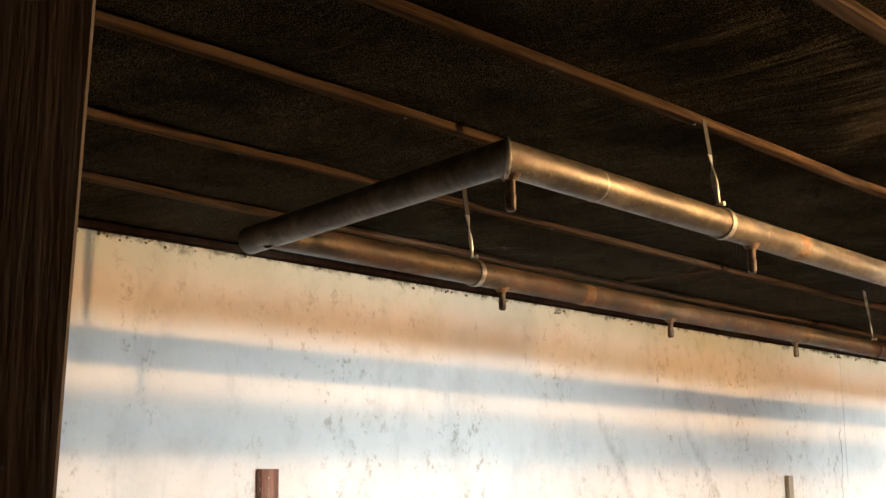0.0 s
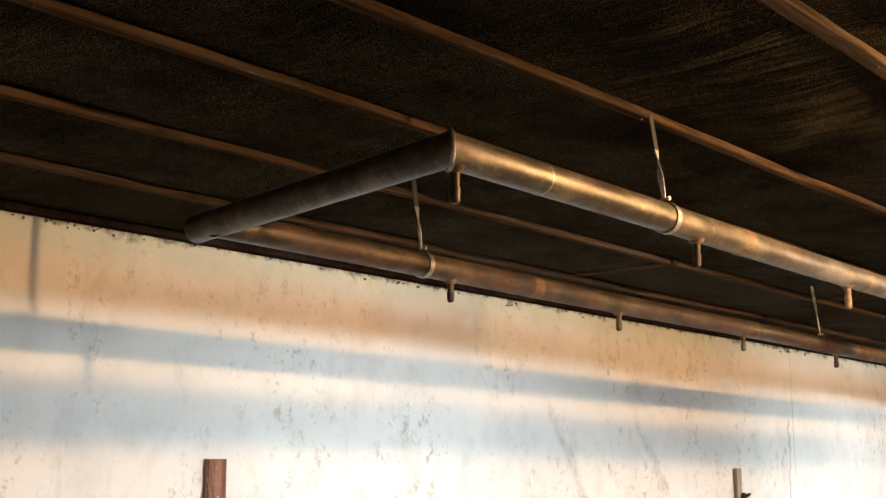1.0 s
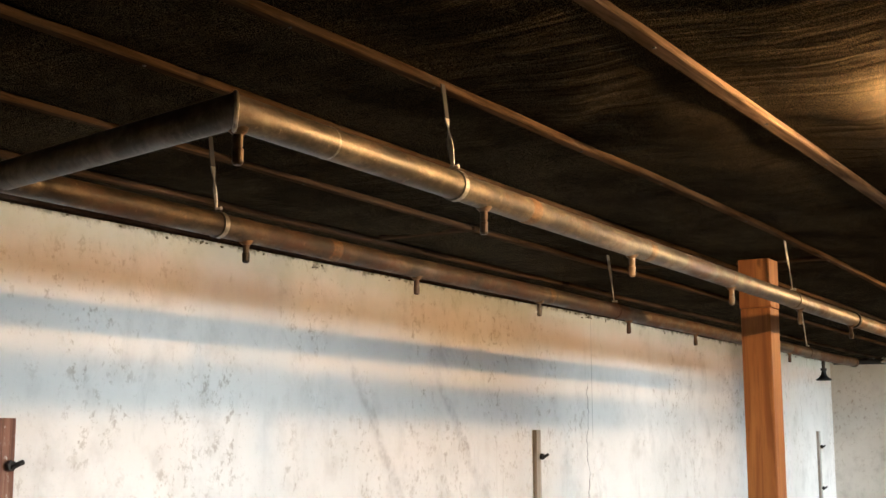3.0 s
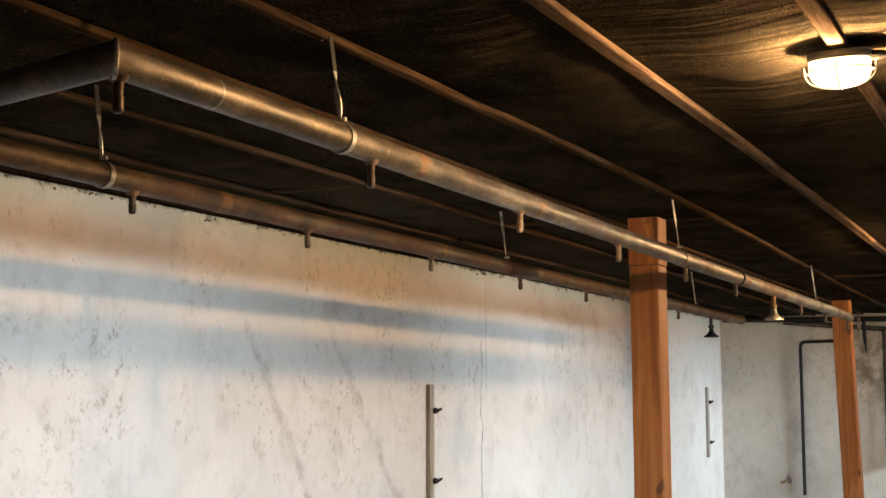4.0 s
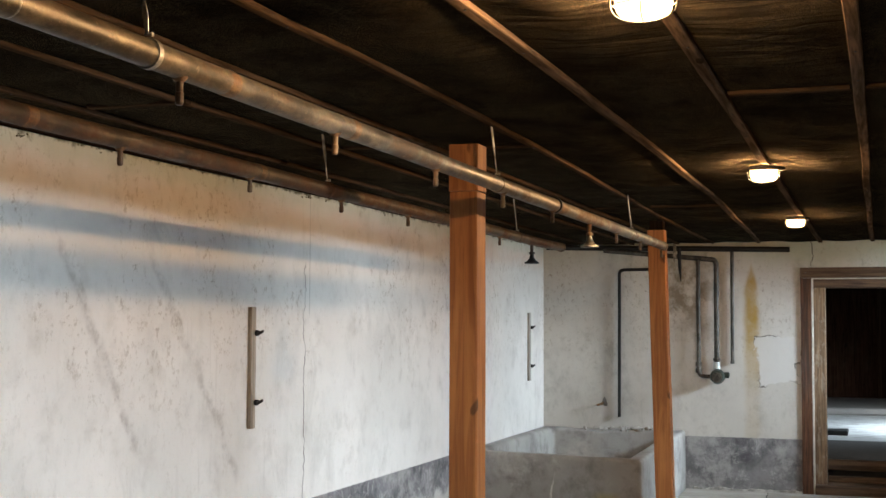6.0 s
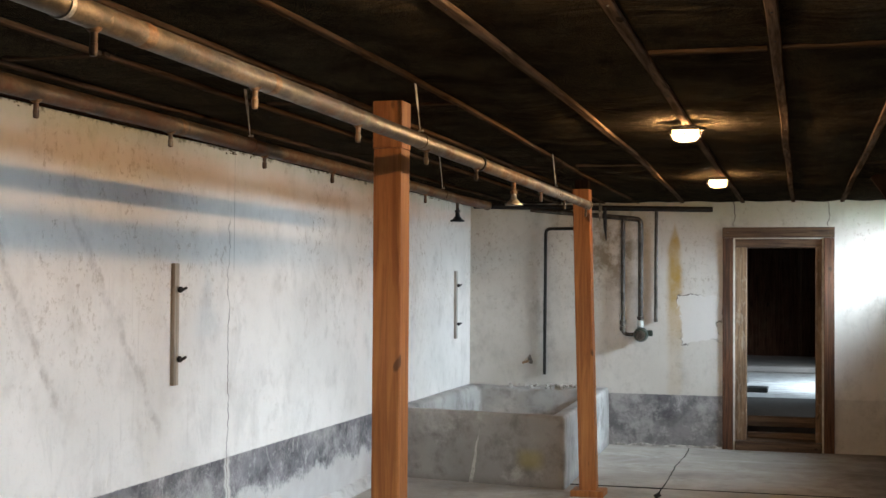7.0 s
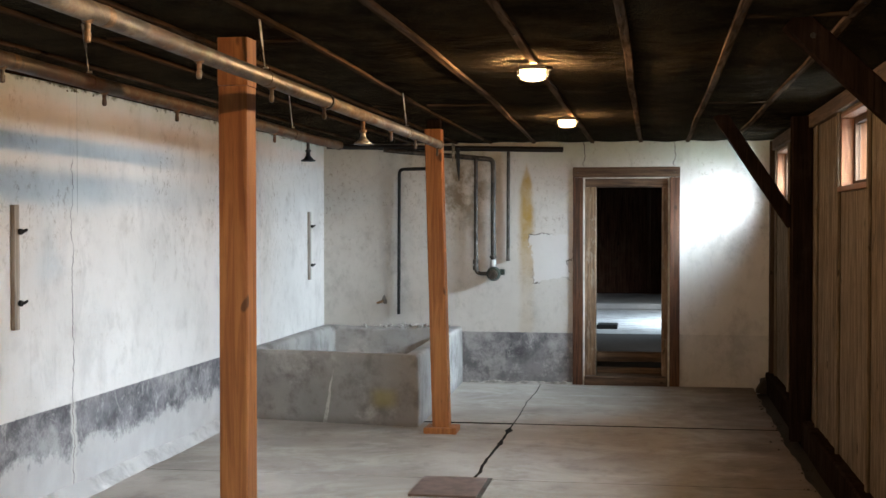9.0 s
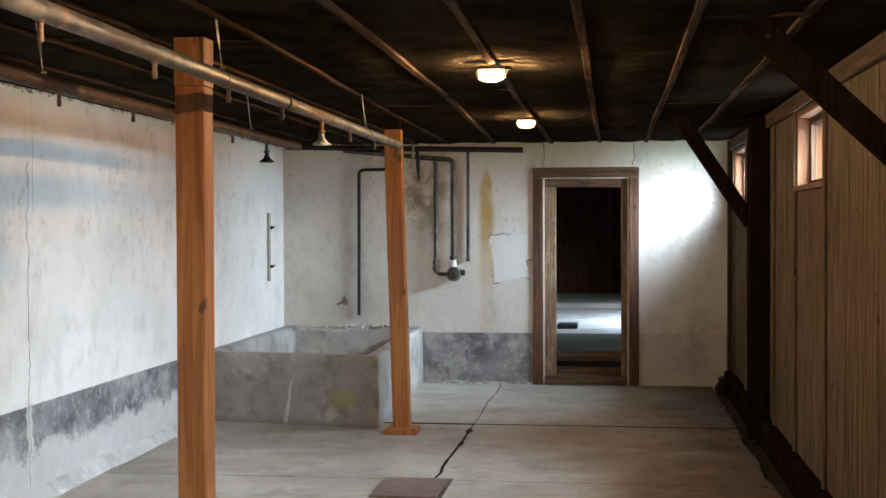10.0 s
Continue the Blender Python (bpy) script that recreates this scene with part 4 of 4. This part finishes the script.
# ---- bulkhead lamps ----
def bulkhead_lamp(x, y):
    ob = thing("bulkhead_lamp", "lit oval bulkhead lamp with wire guard on the ceiling", "lamp", "ceiling lamps")
    zt = ZC - 0.026
    bm = bmesh.new()
    prof = ((0.0, 1.0), (-0.012, 1.0), (-0.018, 0.94))
    rings = []

    def oval(h, s, lx, ly):
        return [bm.verts.new((x + lx * s * math.copysign(abs(math.cos(a)) ** 0.7, math.cos(a)), y + ly * s * math.copysign(abs(math.sin(a)) ** 0.7, math.sin(a)), zt + h)) for a in (2 * math.pi * k / 28 for k in range(28))]

    def loft():
        for a, b in zip(rings, rings[1:]):
            for k in range(28):
                bm.faces.new((a[k], a[(k + 1) % 28], b[(k + 1) % 28], b[k]))
        bm.faces.new(rings[0])
        bm.faces.new(rings[-1][::-1])

    rings = [oval(h, s, 0.040, 0.068) for h, s in prof]
    loft()
    part("base", bm, M_LAMPBASE, ob, "dark enamelled lamp base")
    bm = bmesh.new()
    rings = [oval(-0.022 + h, s, 0.038, 0.064) for h, s in ((0.004, 1.0), (-0.016, 1.0), (-0.032, 0.94), (-0.043, 0.80), (-0.048, 0.5))]
    loft()
    part("glass", bm, M_GLOW, ob, "glowing frosted glass dome", smooth=True).visible_shadow = False
    ring = [(x + 0.044 * math.cos(a), y + 0.072 * math.sin(a), zt - 0.038) for a in (2 * math.pi * k / 28 for k in range(29))]
    part("guard_wire", tube(ring, 0.0018, 6, cap=False), M_IRON, ob)
    hoop = [(x, y + 0.076 * math.cos(a), zt - 0.022 - 0.056 * math.sin(a) ** 0.6) for a in (math.pi * k / 16 for k in range(17))]
    part("guard_wire", tube(hoop, 0.0018, 6), M_IRON, ob)
    hoop = [(x + 0.048 * math.cos(a), y, zt - 0.022 - 0.056 * math.sin(a) ** 0.6) for a in (math.pi * k / 16 for k in range(17))]
    part("guard_wire", tube(hoop, 0.0018, 6), M_IRON, ob)
    part("cable_gland", lathe(((0, 0.006), (0.012, 0.010), (0.03, 0.012)), (x, y - 0.098, zt - 0.012), "y", 10), M_SOIL, ob)
    return ob


for x, y, _ in LAMPS:
    bulkhead_lamp(x, y)


# ---- concrete basin ----
tub = thing("basin", "large grey concrete basin with crumbling rim in the corner", "basin")
X0, Y0, ZT = 7.16, 2.345, 0.556
bm = bmesh.new()
t = 0.125


def ring_at(a, z):
    return [bm.verts.new(v) for v in ((X0 + a, Y0 + a, z), (XE - a, Y0 + a, z), (XE - a, YW - a, z), (X0 + a, YW - a, z))]


loops = [ring_at(0, -0.002), ring_at(0, ZT), ring_at(t, ZT - 0.004), ring_at(t + 0.02, 0.17)]
for a, b in zip(loops, loops[1:]):
    for k in range(4):
        bm.faces.new((a[k], a[(k + 1) % 4], b[(k + 1) % 4], b[k]))
bm.faces.new(loops[-1])
bmesh.ops.recalc_face_normals(bm, faces=bm.faces)
sharp = [e for e in bm.edges if len(e.link_faces) == 2 and e.calc_face_angle(0) > 0.6]
bmesh.ops.bevel(bm, geom=sharp, offset=0.03, segments=4, affect="EDGES", profile=0.5)
bmesh.ops.subdivide_edges(bm, edges=[e for e in bm.edges if e.calc_length() > 0.2], cuts=14, use_grid_fill=True)
for v in bm.verts:
    back = max(0.0, min(1.0, (v.co.x - 9.6) / 0.3)) if v.co.z > 0.3 else 0
    v.co.z += 0.006 * noise.noise(v.co * 3) * (v.co.z > 0.2) - back * 0.035 * max(0, noise.noise((v.co.x * 6, v.co.y * 5, 3)))
    v.co.x += 0.006 * noise.noise(v.co * 2.5 + Vector((5, 0, 0))) * (v.co.x < 9.9)
    v.co.y += 0.006 * noise.noise(v.co * 2.5 + Vector((0, 5, 0))) * (v.co.y < 3.75)
    # the front stands askew to the end wall
    v.co.x += 0.172 * (v.co.y - Y0) * max(0.0, min(1.0, (9.2 - v.co.x) / 1.8))
    v.co.y += 0.026 * (v.co.x - X0) * max(0.0, min(1.0, (3.2 - v.co.y) / 0.7))
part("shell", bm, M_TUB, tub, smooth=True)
bm = bmesh.new()
rng = random.Random(8)
for k in range(170):
    y = rng.gauss(2.94, 0.2)
    x = XE - abs(rng.gauss(0.02, 0.05)) - 0.01
    s = rng.uniform(0.005, 0.03) if rng.random() < 0.5 else rng.uniform(0.004, 0.012)
    bmesh.ops.create_icosphere(bm, subdivisions=1, radius=s, matrix=Matrix.Translation((x, max(2.5, min(3.7, y)), 0.552 + rng.uniform(-0.01, 0.012))) @ Euler((k, k * 2, k * 3)).to_matrix().to_4x4() @ Matrix.Diagonal((1.2, 0.8, 0.45, 1)))
tagged(part("broken_rim", bm, M_RUBBLE, tub, "crumbled plaster along the back rim"), kind="stuff")

# ---- pipes, valve and fittings on the end wall ----
feed = thing("feed_pipe", "dark iron feed pipe with round valve on the plaster", "pipe", "end wall pipes")
W = XE - 0.055
a, b, c = (W, 3.2, 2.292), (W, 2.112, 2.188), (W, 2.112, 1.13)
part("riser", tube([a, *bent(a, b, c, 0.05), c], 0.024, 16), M_IRON, feed, smooth=True)
a, b, c = (W, 2.282, 2.19), (W, 2.282, 1.075), (W, 2.15, 1.075)
part("return_pipe", tube([a, *bent(a, b, c, 0.06), c], 0.019, 14), M_IRON, feed, smooth=True)
for y, z in ((2.282, 1.19), (2.282, 1.13)):
    part("union", lathe(((-0.022, 0.02), (-0.02, 0.030), (0.02, 0.030), (0.022, 0.02)), (W, y, z), "z", 10), M_IRON, feed)
valve = part("valve_body", lathe(((-0.075, 0.03), (-0.07, 0.058), (-0.02, 0.072), (0.015, 0.062), (0.03, 0.03)), (W, 2.105, 1.075), "x", 20), M_VALVE, feed, "round green-grey valve body", smooth=True)
part("hand_wheel", lathe(((-0.094, 0.012), (-0.09, 0.046), (-0.082, 0.048), (-0.078, 0.012)), (W, 2.105, 1.07), "x", 16), M_IRON, valve)
part("side_plug", lathe(((-0.11, 0.022), (-0.105, 0.03), (-0.06, 0.03)), (W, 2.105, 1.09), "y", 12), M_VALVE, valve)
part("sleeve", lathe(((0.07, 0.026), (0.072, 0.033), (0.135, 0.031), (0.137, 0.026)), (W, 2.112, 1.075), "z", 14), M_TAG, feed, "pale metal sleeve above the valve", smooth=False)
part("flange", lathe(((0.15, 0.026), (0.152, 0.036), (0.175, 0.036), (0.177, 0.026)), (W, 2.112, 1.075), "z", 10), M_IRON, feed)

top_pipe = thing("ceiling_rail", "dark pipe running under the ceiling along the plaster", "pipe", "end wall pipes")
part("run", tube([(W + 0.01, y, 2.330 - 0.022 * (3.78 - y)) for y in span(3.78, 1.43, 12)], 0.026, 14), M_BLACK, top_pipe, smooth=True)
drop = thing("drop_pipe", "thin iron pipe hanging down the plaster wall", "pipe", "end wall pipes")
part("run", tube([(XE - 0.03, 1.964, 2.29), (XE - 0.03, 1.968, 1.21)], 0.017, 12), M_IRON, drop, smooth=True)
part("cap", lathe(((-0.012, 0.020), (0.012, 0.020)), (XE - 0.03, 1.968, 1.21), "z", 10), M_IRON, drop)
bend = thing("angled_pipe", "thin dark pipe bent down the plaster above the basin", "pipe", "end wall pipes")
a, b, c = (XE - 0.03, 2.62, 2.105), (XE - 0.03, 3.05, 2.100), (XE - 0.03, 3.056, 0.665)
part("run", tube([a, *bent(a, b, c, 0.05), c], 0.016, 12), M_BLACK, bend, smooth=True)
stub = thing("pipe_stub", "broken rusty pipe stub in a hole in the plaster", "pipe stub")
part("run", tube([(XE + 0.01, 3.22, 0.80), (XE - 0.06, 3.225, 0.79), (XE - 0.075, 3.27, 0.775)], 0.012, 10), M_RUST, stub, smooth=True)
bm = bmesh.new()
bmesh.ops.create_icosphere(bm, subdivisions=2, radius=0.036, matrix=Matrix.Translation((XE, 3.205, 0.81)) @ Matrix.Diagonal((0.2, 0.7, 1.3, 1)))
for v in bm.verts:
    v.co += 0.02 * Vector(noise.noise_vector(v.co * 20))
    v.co.x = max(v.co.x, XE - 0.012)
part("rough_mortar", bm, M_TUB2, stub)
spike = thing("bent_hanger", "loose strap and dark spike hanging near the ceiling", "hanger", "pipe hangers")
part("strap", box(XE - 0.085, XE - 0.082, 2.485, 2.515, 2.17, 2.36), M_STRAP, spike)
part("spike", tube([(XE - 0.10, 2.455, 2.30), (XE - 0.10, 2.45, 2.12), (XE - 0.10, 2.44, 1.98)], 0, 8, radii=[0.018, 0.016, 0.004]), M_BLACK, spike)


# ---- strips with hooks on the long wall ----
def wall_strip(x, z0, z1, w, mat, label):
    ob = thing("wall_strip", label, "wooden strip", "strips on the plaster wall")
    part("board", rough_bar(x - w / 2, x + w / 2, YW - 0.026, YW - 0.002, z0, z1, 2, 6, 0.003, x, 0.003), mat, ob)
    for z in (z1 - 0.14, z1 - 0.51):
        if z > z0:
            hook = part("hook", tube([(x + 0.01, YW - 0.02, z), (x + 0.012, YW - 0.045, z - 0.004), (x + 0.026, YW - 0.056, z + 0.006), (x + 0.040, YW - 0.056, z + 0.010)], 0.008, 8), M_BLACK, ob, "black iron hook")
            part("nut", lathe(((-0.045, 0.010), (-0.045, 0.017), (-0.03, 0.017), (-0.03, 0.010)), (x + 0.01, YW, z), "y", 6), M_BLACK, hook)
    return ob


wall_strip(0.141, 1.02, 1.686, 0.072, M_REDSTRIP, "red-brown wooden strip screwed to the plaster")
wall_strip(3.672, 1.018, 1.665, 0.052, M_STRIP, "grey wooden strip with two iron hooks")
wall_strip(9.40, 1.028, 1.676, 0.056, M_PALESTRIP, "pale wooden strip with iron hooks near the corner")

# ---- floor cover ----
cover = thing("floor_cover", "brown steel cover plate lying over a floor pit", "cover plate")
bm = box(4.72, 5.26, 1.56, 1.955, 0.001, 0.014, 0.003)
part("plate", bm, M_PLATE, cover)
bm = box(4.69, 5.29, 1.535, 1.56, -0.001, 0.006)
part("frame_bar", bm, M_IRON, cover)
